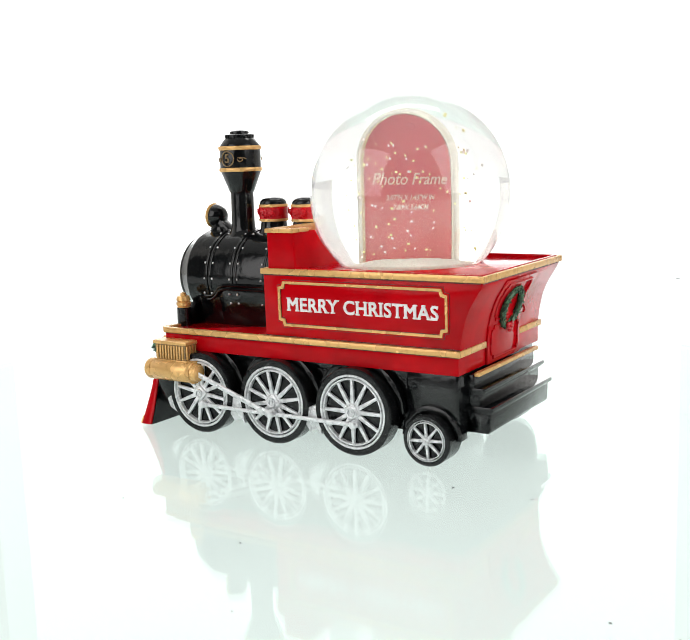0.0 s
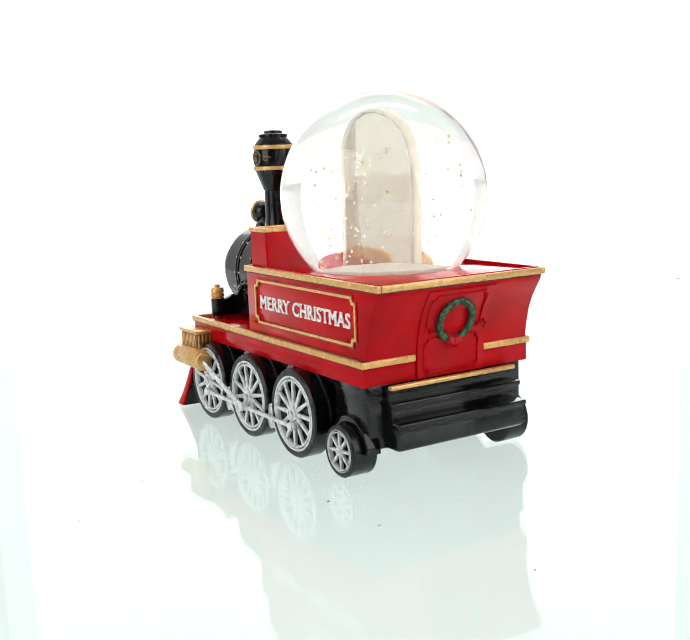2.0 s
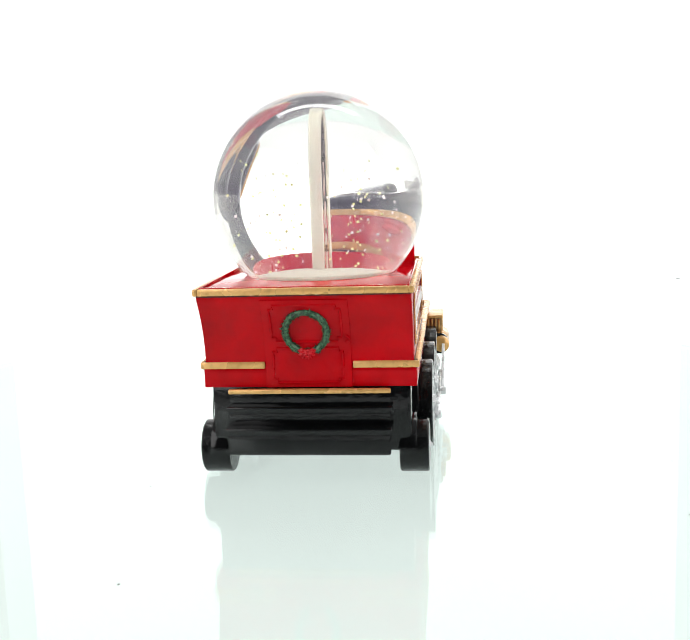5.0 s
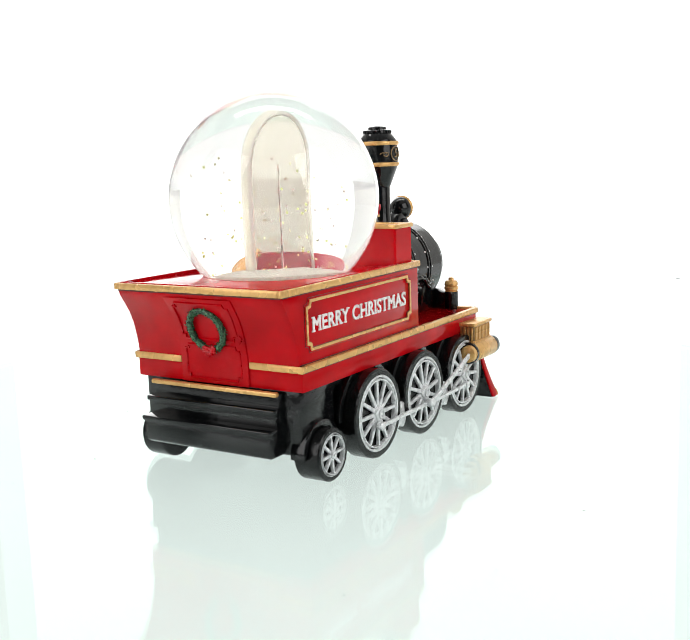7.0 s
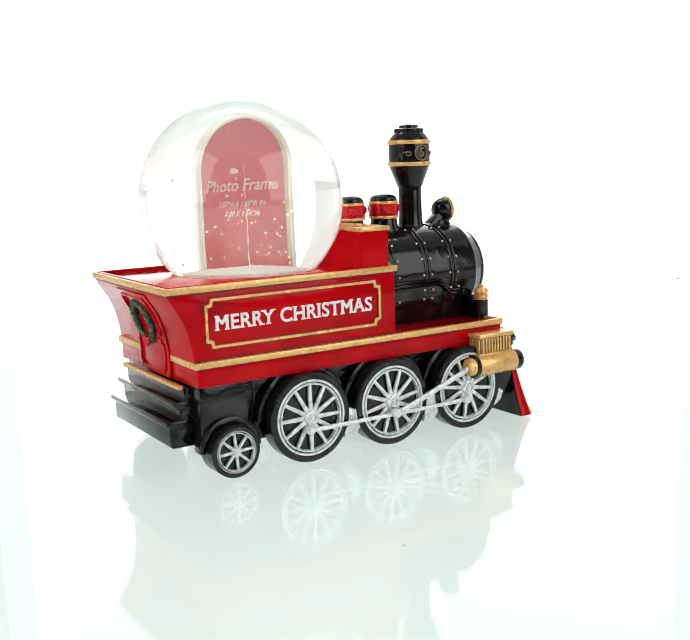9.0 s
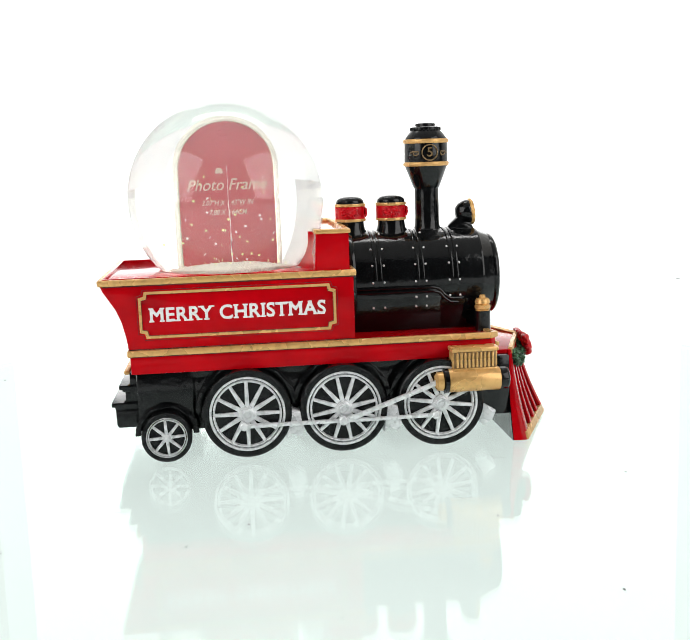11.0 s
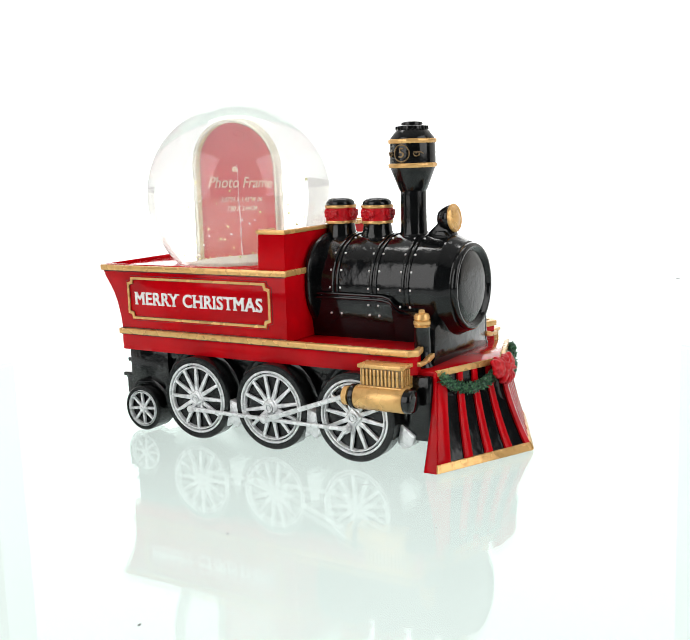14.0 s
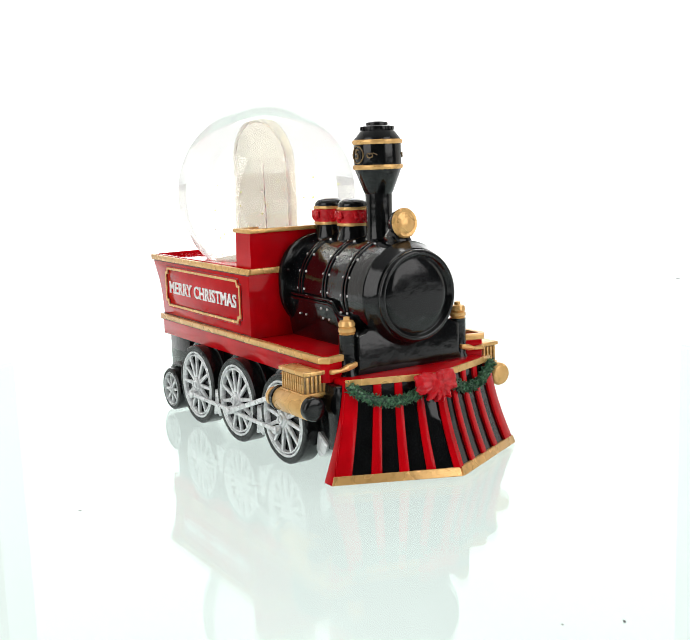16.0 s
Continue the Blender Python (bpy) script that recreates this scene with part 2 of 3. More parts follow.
# ---- the setting: tent, added glowing sheet and turntable ----
def setting():
    R = 1.15

    def wall(name, a0, a1, mat, label):
        bm = bmesh.new()
        n = 24
        cols = []
        for i in range(n + 1):
            a = radians(a0 + (a1 - a0) * i / n)
            cols.append([bm.verts.new((r * 1000 * math.cos(a), r * 1000 * math.sin(a), z)) for r, z in ((R, -40), (R, 1300), (R + 0.02, 1300), (R + 0.02, -40))])
        for a, b in zip(cols, cols[1:]):
            for k in range(4):
                bm.faces.new((a[k], a[(k + 1) % 4], b[(k + 1) % 4], b[k]))
        bm.faces.new(cols[0])
        bm.faces.new(cols[-1][::-1])
        bmesh.ops.recalc_face_normals(bm, faces=bm.faces)
        return tagged(part(name, bm, mat), label, "photo tent", kind="structure")
    wall("wall_back", 61, 115.8, BACK_GLOW, "white tent back with added glow")
    # Narrow strips at in-between glow soften the step from back to side.
    wall("wall_edge", 115.8, 118, EDGE_GLOW, "narrow tent strip with in-between added glow")
    wall("wall_edge", 58.5, 61, EDGE_GLOW, "narrow tent strip with in-between added glow")
    wall("wall_side", 118, 156, SIDE_GLOW, "white tent side with dimmer added glow")
    wall("wall_side", 24, 58.5, SIDE_GLOW, "white tent side with dimmer added glow")
    # Unseen side pieces; their added glow is set for reflections in the globe.
    wall("wall_front", 156, 182, FRONT_GLOW, "unseen tent wall with dimmer added glow, beside the opening")
    wall("wall_front", -2, 24, FRONT_GLOW, "unseen tent wall with dimmer added glow, beside the opening")
    mark = bmesh.new()
    bmesh.ops.create_icosphere(mark, subdivisions=2, radius=1, matrix=pose(397, 573, -4.3, 0, 0, 40) @ Matrix.Diagonal((3.4, 2.2, 0.2, 1)))
    # The floor's added glow keeps shade from showing under the train.
    fl = tagged(part("floor", lathe(((0, -30), (1160, -30), (1160, -5), (0, -5)), seg=64), FLOOR_GLOW), "white floor with added glow under the turntable", "floor", kind="structure")
    part("smudge", mark, DUST, fl, "grey smudge")
    # extra sheet behind the turntable, added with its own glow to whiten the globe
    bm = bmesh.new()
    prof = [(336, -5.2), (337, -4.4), (700, -4.4), (1146, -4.4), (1146, -5.2)]
    cols = [[bm.verts.new((r * math.cos(radians(a)), r * math.sin(radians(a)), z)) for r, z in prof] for a in range(20, 161, 4)]
    for a, b in zip(cols, cols[1:]):
        for k in range(len(prof)):
            j = (k + 1) % len(prof)
            bm.faces.new((a[k], a[j], b[j], b[k]))
    bm.faces.new(cols[0])
    bm.faces.new(cols[-1][::-1])
    bmesh.ops.recalc_face_normals(bm, faces=bm.faces)
    tagged(part("backdrop", bm, SHEET_GLOW), "added glowing white sheet behind the turntable", "backdrop", kind="structure")
    # Unseen roof, added dim to tone the top of the globe.
    tagged(part("ceiling", lathe(((0, 1300), (1160, 1300), (1160, 1310), (0, 1310)), seg=64), ROOF_GLOW), "unseen white tent roof with faint added glow", "ceiling", kind="structure")


def turntable():
    top = new("turntable")
    tagged(top, "round clear glass turntable plate with dust specks", "turntable")
    plate = part("plate", lathe(((0, -4.6), (316.4, -4.6), (317, -4), (317, -0.6), (316.4, 0), (0, 0)), seg=160), PLATE, top, "pale green polished glass plate")
    plate.visible_shadow = False
    rng = random.Random(4)
    for _ in range(46):
        a, r = rng.uniform(0, 2 * math.pi), 300 * math.sqrt(rng.uniform(0.16, 0.98))
        s = rng.choice((0.25, 0.3, 0.4, 0.5))
        bm = bmesh.new()
        bmesh.ops.create_icosphere(bm, subdivisions=1, radius=1, matrix=pose(r * math.cos(a), r * math.sin(a), s * 0.35, 0, 0, rng.uniform(0, 180)) @ Matrix.Diagonal((s * rng.uniform(1, 2.4), s, s * 0.5, 1)))
        part("dust_speck", bm, DUST, top)
    for _ in range(4):
        a, r, w = rng.uniform(0, 2 * math.pi), rng.uniform(90, 170), rng.uniform(0, 6)
        line = [(r * math.cos(a) + 1.3 * k, r * math.sin(a) + 1.1 * math.sin(w + 0.7 * k), 0.08) for k in range(6)]
        part("lint", tube(line, 0.04, 5), DUST, top, "fine curled hair of lint")
    return top


# ---- the ornament: a resin locomotive that carries a snow globe ----
train = tagged(new("snow_globe_train"), "red and black resin toy locomotive carrying a snow globe", "ornament")


def chassis():
    t = train
    part("chassis", joined(
        box(-98, 70, -42, 42, 13, 46, 1.2), box(-99.8, -72, -45.5, 45.5, 19, 46, 1.2), box(-100, -93, -44.5, 44.5, 14, 46, 1.2), box(71, 88.6, -46.8, 46.8, 12.5, 43.6, 1.2),
        box(-90, 60, -44, 44, 40, 46, 0.6)), BLACK, t, "gloss black underframe")
    for s in (1, -1):
        for x, z, r0, r1 in ((51, 22.6, 22.6, 25.6), (2, 22.6, 22.6, 25.6), (-46, 22.6, 22.6, 25.6), (-86, 12.6, 12.9, 15.8)):
            pts = [(x + r1 * math.cos(radians(a)), min(z + r1 * math.sin(radians(a)), 46.5)) for a in range(0, 181, 12)]
            pts += [(x + r0 * math.cos(radians(a)), min(z + r0 * math.sin(radians(a)), 46)) for a in range(180, -1, -12)]
            part("wheel_arch", prism(pts, 40 * s, 47.5 * s, w=0.4), BLACK, t)
        for x in (-22.3, 26.6):
            part("bracket", prism(((x - 3.5, 24), (x + 3, 22), (x + 5, 13), (x + 2, 9), (x - 2, 11), (x - 5, 8.5), (x - 4, 15)), 42 * s, 53.5 * s, w=0.7), SILVER, t, "silver frame bracket")
        part("bracket", prism(((73, 20), (77, 17.5), (81, 15), (79, 10), (74, 7.5), (71, 11)), 40 * s, 48 * s, w=0.7), SILVER, t, "silver frame bracket")
    part("step_riser", box(-103.8, -96, -36.6, 36.6, 30, 43, 0.5), BLACK, t)
    for z, x0 in ((35.4, -109.4), (26.6, -113.6)):
        part("step", joined(box(x0, -96, -37.4, 37.4, z - 1.2, z + 1.2, 0.6), box(x0 + 1.6, -96, -36.8, 36.8, z - 2.4, z, 0.4), box(x0 + 3, -96, -36.4, 36.4, z - 8, z - 1, 0.4)), BLACK, t)
    part("step_riser", prism(((-97, 14.6), (-110.6, 14.6), (-111.6, 16), (-111.8, 26), (-97, 26)), -36.5, 36.5, w=0.6), BLACK, t)
    part("step_edge", box(-106.4, -103.5, -36.8, 36.8, 41.8, 44, 0.7), GOLD, t, "gold step edge")


def wheel_set():
    def build(r, rim_o, rim_i, spokes, deep, label):
        w = new("wheel")
        w.parent = train
        w["label"] = label
        ax = pose(0, 0, 0, 90, 0, 0)  # lathe axis z turns to -y
        part("tyre", lathe(((0, -deep), (r - 0.6, -deep), (r, -deep + 0.6), (r, 0.2), (r - 0.7, 0.9), (rim_o, 0.9), (rim_o - 0.4, -1.2), (0, -1.2)), ax, 64), TYRE, w, "black tyre and disc")
        mid = (rim_o + rim_i) / 2 - 0.1
        rim = joined(*(lathe(((a, -1.1), (a + 0.15, 0.7), (a + 0.4, 1.05), (b - 0.4, 1.05), (b - 0.1, 0.7), (b, -1.1)), ax, 64) for a, b in ((rim_i, mid - 0.2), (mid + 0.2, rim_o + 0.1))))
        part("rim", rim, SILVER, w)
        big = r > 15
        hub = lathe(((r * 0.16, -1), (r * 0.16, 1.1), (r * 0.12, 1.7), (r * 0.07, 1.8), (r * 0.06, 2.3), (0, 2.4)), ax, 24)
        if big:
            hub = joined(moved(box(-3.6, 3.6, -2.0, 1, -3.6, 3.6, 1.1), ry=40), lathe(((1.5, 1.6), (1.65, 2.7), (2.3, 2.8), (2.7, 1.6)), ax, 24), lathe(((1.0, 1.6), (0.9, 2.5), (0, 2.6)), ax, 16),
                         lathe(((4.6, -1), (4.6, 0.5), (4.2, 0.8), (0, 0.8)), ax, 24))
        part("hub", hub, SILVER, w)
        first = None
        for k in range(spokes):
            a = 360 * k / spokes + 8
            if first is None:
                h = 0.95 if big else 0.68
                bm = prism(((r * 0.13, -h * 1.25), (rim_i + 0.4, -h * 0.85), (rim_i + 0.4, h * 0.85), (r * 0.13, h * 1.25)), -0.75, 1.0, w=0.4)
                first = part("spoke", bm, SILVER, w)
                first.matrix_basis = pose(0, 0, 0, 0, a, 0)
            else:
                again(first, pose(0, 0, 0, 0, a, 0), w)
        return w
    big = build(22, 18.9, 15.9, 12, 9, "large driving wheel with silver spokes")
    small = build(12.4, 10.2, 8.7, 8, 12.5, "small trailing wheel with silver spokes")
    for s in (-1, 1):
        for k, (x, y, z, w) in enumerate(((51, 53.2, 22.4, big), (2, 53.2, 22.4, big), (-46, 53.2, 22.4, big), (-86, 52, 12.5, small))):
            m = pose(x * MM, y * s * MM, z * MM, 0, 11 * k, 0 if s < 0 else 180)
            if s < 0 and k in (0, 3):
                w.matrix_basis = m
            else:
                copy_thing(w, m)
    for s in (-1, 1):
        y = 55.2
        bm = joined(prism(((-51, 17), (-49, 18.6), (-46, 17.9), (-22, 17.8), (26, 17.6), (45, 17.9), (48, 18.4), (50.5, 17), (48, 15.2), (45, 15.8), (26, 15.7), (-22, 15.8), (-46, 15.7), (-49, 15)), y * s, (y + 1.8) * s, w=0.5),
                    lathe(((2.1, -0.4), (2.1, 2.2), (1.4, 2.8), (0, 2.8)), pose(-48, y * s, 16.8, 90 * (1 if s < 0 else -1)), 16),
                    lathe(((2.1, -0.4), (2.1, 2.2), (1.4, 2.8), (0, 2.8)), pose(48, y * s, 16.8, 90 * (1 if s < 0 else -1)), 16))
        part("coupling_rod", bm, SILVER, train, "silver coupling rod")
        y = 57.2
        bm = joined(prism(((-1.6, 18.2), (0, 15.8), (3, 15.8), (10, 18.6), (48, 32.2), (51, 33), (51.6, 35.4), (49, 36), (46.5, 34.2), (8, 20.6)), y * s, (y + 1.7) * s, w=0.5),
                    lathe(((2.3, -0.5), (2.3, 2.1), (1.6, 2.8), (0, 2.8)), pose(1, y * s, 17.4, 90 * (1 if s < 0 else -1)), 16),
                    lathe(((2.5, -0.5), (2.5, 2.1), (1.6, 2.8), (0, 2.8)), pose(50, y * s, 34.2, 90 * (1 if s < 0 else -1)), 16))
        part("main_rod", bm, SILVER, train, "silver main rod")


def cylinders():
    for s in (-1, 1):
        c = new("steam_cylinder")
        c.parent = train
        c["label"] = "gold steam cylinder with ribbed valve chest"
        ya, yb = sorted((44 * s, 57 * s))
        part("chest", box(57.5, 78.5, ya, yb, 39, 49, 0.4), BRONZE, c, "brown recessed chest wall")
        part("chest_lid", box(56, 80, ya - 1.0, yb + 1.0, 48.2, 50.2, 0.5), GOLD, c)
        part("chest_foot", box(56.5, 79.5, ya - 0.8, yb + 0.8, 38.2, 40, 0.5), GOLD, c)
        part("saddle_strip", prism(((59, 36.6), (77, 36.6), (78.6, 38.6), (57.4, 38.6)), ya - 0.4, yb + 0.6, w=0.3), GOLD, c)
        rib = None
        for k in range(10):
            m = pose(59 + 2.0 * k, yb if s > 0 else ya, 44)
            if rib is None:
                rib = part("rib", box(-0.55, 0.55, -0.7, 0.7, -3.8, 3.8, 0.25), GOLD, c)
                rib.matrix_basis = Matrix.Translation(m.translation * MM)
            else:
                again(rib, m, c)
        for xe in (57.3, 78.7):
            for k in range(5):
                again(rib, pose(xe, s * (47 + 2.2 * k), 44, 0, 0, 90), c)
        ax = pose(0, 55.5 * s, 33.8, 0, 90, 0)
        part("barrel", lathe(((0, 54.5), (5.6, 54.5), (5.9, 55), (5.9, 80), (5.6, 80.5), (0, 80.5)), ax, 36), GOLD, c)
        part("front_cover", lathe(((0, 80), (4.8, 80), (5.7, 80.8), (5.8, 83.6), (5.2, 84.8), (4.4, 85.2), (0, 85.4)), ax, 36), BLACK if s < 0 else GOLD, c, "round cylinder cover")
        part("rear_cover", lathe(((0, 51.6), (3, 51.4), (5.6, 51.8), (6.2, 52.4), (6.2, 54.2), (5, 55), (0, 55)), ax, 36), BLACK if s < 0 else GOLD, c, "round cylinder cover")
        part("gland", lathe(((0, 47.5), (3, 47.5), (4.6, 48.6), (4.8, 51.4), (0, 52)), pose(0, 57 * s, 34, 0, 90, 0), 20), GOLD, c)


def deck():
    t = train
    out = ((-101.5, -48.5), (78.5, -48.5), (81.5, -45.5), (78, -34), (78, 34), (81.5, 45.5), (78.5, 48.5), (-101.5, 48.5))
    part("deck", prism(out, 44, 54.6, "xy", 0.5), RED, t, "red running board")
    for s in (-1, 1):
        part("deck_trim", joined(prism(((-102.6, 46 * s), (-102.6, 49.7 * s), (79, 49.7 * s), (82.7, 46 * s), (79.5, 34 * s), (76.5, 34 * s), (79, 45 * s), (77.5, 46.5 * s), (-99, 46 * s)), 53, 56, "xy", 0.5),
                               prism(((-102.8, 49.7 * s), (-102.8, 20 * s), (-98, 20 * s), (-98, 49 * s)), 52.8, 56, "xy", 0.5)), GOLD, t, "gold edge moulding")
        ya, yb = sorted((48 * s, 48.72 * s))
        part("joint", box(-101.7, 78, ya, yb, 52.5, 53.3, 0), WASH, t, "dark wash in the joint")
        ya, yb = sorted((47.1 * s, 47.55 * s))
        part("joint", box(-101.8, 9.4, ya, yb, 55.8, 56.5, 0), WASH, t, "dark wash in the joint")
        part("footboard", prism(((45.5 * s, 48), (45.5 * s, 50.4), (40 * s, 50), (36 * s, 51.6), (31 * s, 52.4), (31 * s, 50), (36 * s, 48.6)), 81, 83.6, "yz", 0.6), GOLD, t, "gold sloping bracket")
    part("front_plate", prism(((76, -43), (89.8, -42.6), (104.5, -1.5), (104.5, 1.5), (89.8, 42.6), (76, 43)), 43.2, 45.6, "xy", 0.3), RED, t, "red front platform")


GC, GR, GZ = Vector((-50.9, -0.5, 126.7)), 51.7, 90.5  # the globe: centre, radius, foot
FLARE = ((55.5, -102), (62, -102.8), (70, -104.6), (76, -107), (81, -110), (85, -112.6), (87, -113.4), (90.3, -113.8))


def flare(z):
    for (za, xa), (zb, xb) in zip(FLARE, FLARE[1:]):
        if z <= zb:
            return xa + (xb - xa) * max(z - za, 0) / (zb - za)
    return FLARE[-1][1]


def tender():
    t = train
    prof = [(x, z) for z, x in FLARE] + [(9.5, 90.3), (9.5, 54.8), (-102, 54.8)]
    part("tender_body", prism(prof, -47.3, 47.3, w=0.35), RED, t, "red tender body with flared back")
    z0, z1 = 87.9, 91.0
    rim = [box(-115, 10.9, -48.5, -46.3, z0, z1, 0.6), box(-115, 10.9, 46.3, 48.5, z0, z1, 0.6), box(-115, -112.6, -46.4, 46.4, z0, z1, 0.6),
           box(8.6, 10.9, -46.4, -20, z0, z1, 0.6), box(8.6, 10.9, 20, 46.4, z0, z1, 0.6)]
    part("rim", joined(*rim), GOLD, t, "gold top rim")
    for s in (-1, 1):
        ya, yb = sorted((47.0 * s, 47.5 * s))
        part("joint", box(-112.6, 9.6, ya, yb, 87.3, 88.2, 0), WASH, t, "dark wash in the joint")
    part("joint", box(-113.7, -113, -47, 47, 87.2, 88.2, 0), WASH, t, "dark wash in the joint")
    part("lip", joined(box(-112.7, -9, -46.4, -45.2, 89.6, 91.4, 0.3), box(-112.7, -9, 45.2, 46.4, 89.6, 91.4, 0.3), box(-112.7, -111.5, -45.2, 45.2, 89.6, 91.4, 0.3)), RED, t)
    bm = bmesh.new()
    loops = []
    for z in (90.1, 92.5, 95, 98, 101, 104, 107, 109.2):
        lean = (109.2 - z) * 0.1
        r = math.sqrt(52.2 ** 2 - (z - GC.z) ** 2)
        arc = [(GC.x + r * math.cos(radians(a)), r * math.sin(radians(a))) for a in ((36 - lean * 9) * k / 9 for k in range(9, -10, -1))]
        out = [(8, -44.6), (8, 44.6), (-7.4 - lean * 0.5, 44.6), (-8.2 - lean * 0.5, 43.9), (-8.3 - lean, 31.9)] + arc + [(-8.3 - lean, -31.9), (-8.2 - lean * 0.5, -43.9), (-7.4 - lean * 0.5, -44.6)]
        loops.append([bm.verts.new((x, y, z)) for x, y in out])
    for lo, hi in zip(loops, loops[1:]):
        for k in range(len(lo)):
            j = (k + 1) % len(lo)
            bm.faces.new((lo[k], lo[j], hi[j], hi[k]))
    bm.faces.new(loops[0][::-1])
    bm.faces.new(loops[-1])
    bmesh.ops.recalc_face_normals(bm, faces=bm.faces)
    part("cab", bm, RED, t, "red cab bulkhead hollowed round the globe", 30)
    for s in (-1, 1):
        part("cab_cap", prism([(9, 0.01 * s), (9, 45.7 * s), (-8.2, 45.7 * s), (-9.1, 44.8 * s), (-9.2, 31.4 * s), (-6.4, 31.2 * s), (-5.6, 41.6 * s), (5.4, 41.6 * s), (6.2, 0.01 * s)], 108.8, 111, "xy", 0.5), GOLD, t, "gold cap moulding")

    def plate(zs, y0, y1, off):
        bm = bmesh.new()
        cols = []
        for y in (y0, y1):
            cols.append([[bm.verts.new((x, y, z)) for z, x in ((z, flare(z) - o) for z in zs)] for o in (-2.0, off)])
        n = len(zs)
        (ai, ao), (bi, bo) = cols
        for k in range(n - 1):
            bm.faces.new((ao[k], ao[k + 1], bo[k + 1], bo[k]))
            bm.faces.new((ai[k], bi[k], bi[k + 1], ai[k + 1]))
            bm.faces.new((ai[k], ai[k + 1], ao[k + 1], ao[k]))
            bm.faces.new((bi[k], bo[k], bo[k + 1], bi[k + 1]))
        bm.faces.new((ai[0], ao[0], bo[0], bi[0]))
        bm.faces.new((ai[-1], bi[-1], bo[-1], ao[-1]))
        bmesh.ops.recalc_face_normals(bm, faces=bm.faces)
        return bevelled(bm, 0.3, 2, 50)
    door = part("rear_door", joined(plate([44.2, 50, 56, 60, 64, 68, 72, 76, 79, 82, 85.5], -19.5, 19.5, 0.9)), RED, t, "red embossed tender door")
    for z0, z1 in ((46.5, 62.5), (65.5, 83)):
        n, c = 6, 1.8
        ys, ye = -15.8, 15.8
        loop = [(ys + c, z0), (ye - c, z0), (ye - c, z0 + c), (ye, z0 + c)] + [(ye, z0 + c + (z1 - z0 - 2 * c) * k / n) for k in range(1, n + 1)] + [(ye - c, z1 - c), (ye - c, z1), (ys + c, z1), (ys + c, z1 - c), (ys, z1 - c)] + [(ys, z1 - c - (z1 - z0 - 2 * c) * k / n) for k in range(1, n + 1)] + [(ys + c, z0 + c)]
        part("moulding", tube([(flare(z) - 1.0, y, z) for y, z in loop], 0.65, 6, True), RED, door)
    part("door_handle", tube([(flare(66) - 2.2, -17.5 - 1.5 * math.sin(a * 0.9), 65 + 0.9 * a) for a in (0, 0.6, 1.2, 1.8, 2.4, 3, 3.6)], 0.6, 8), RED, door)
    # wreath
    wr = new("wreath")
    wr.parent = train
    wr["label"] = "dark green wreath with a red bow"
    tilt = math.atan2(flare(78) - flare(62), 16)

    def ring(u, r=9.3):
        a = 2 * math.pi * u
        z = r * math.cos(a)
        return Vector((flare(70) - 2.6 + z * math.tan(tilt), r * math.sin(a), 70.2 + z)), Vector((0, math.cos(a), -math.sin(a)))
    part("ring", joined(tube([ring(k / 32)[0] for k in range(32)], 1.5, 8, True), leaves(ring, 1000, 1.2, 0.36, 1.55, 3)), GREEN, wr)
    b = ring(0.5)[0] + Vector((-1.4, 0, -0.4))
    part("bow", bow(b, Vector((-1, 0, 0)), 3.6, 8), BOW, wr, "small red bow")
    # side panels and lettering
    for s in (-1, 1):
        x0, x1, z0, z1, c = -96, 0.3, 61.6, 84.6, 3
        loop = [(x0 + c, z0), (x1 - c, z0), (x1 - c * 0.8, z0 + c * 0.8), (x1, z0 + c), (x1, z1 - c), (x1 - c * 0.8, z1 - c * 0.8), (x1 - c, z1), (x0 + c, z1), (x0 + c * 0.8, z1 - c * 0.8), (x0, z1 - c), (x0, z0 + c), (x0 + c * 0.8, z0 + c * 0.8)]
        cx, cz = (x0 + x1) / 2, (z0 + z1) / 2

        def ringed(d0, d1, d):
            bm = bmesh.new()
            n = len(loop)
            rows = []
            for off, y in ((d0, 47.0), (d0, 47.3 + d), (d1, 47.3 + d), (d1, 47.0)):
                rows.append([bm.verts.new((x - off * (1 if x > cx else -1), y * s, z - off * (1 if z > cz else -1))) for x, z in loop])
            for k in range(4):
                a, bb = rows[k], rows[(k + 1) % 4]
                for i in range(n):
                    bm.faces.new((a[i], a[(i + 1) % n], bb[(i + 1) % n], bb[i]))
            bmesh.ops.recalc_face_normals(bm, faces=bm.faces)
            return bm
        panel = part("side_panel", ringed(-0.7, 0.9, 0.35), RED, t, "raised red panel border")
        part("joint", ringed(1.2, 1.5, 0.18), WASH, panel, "dark wash in the joint")
        part("joint", ringed(-0.95, -0.65, 0.16), WASH, panel, "dark wash in the joint")
        part("panel_border", ringed(0.0, 1.25, 0.8), GOLD, panel, "gold painted border")
        m = pose(-48, 47.5 * s, 72.6, 90, 0, 0 if s < 0 else 180)
        part("lettering", fused(serifs(letters("MERRY CHRISTMAS", 9.6, 0.3, Matrix.Identity(4), 1.06, 0, 0.17, 0.06, width=86), 0.62, m), 0.17), WHITE, panel, "raised white capital lettering", 60)


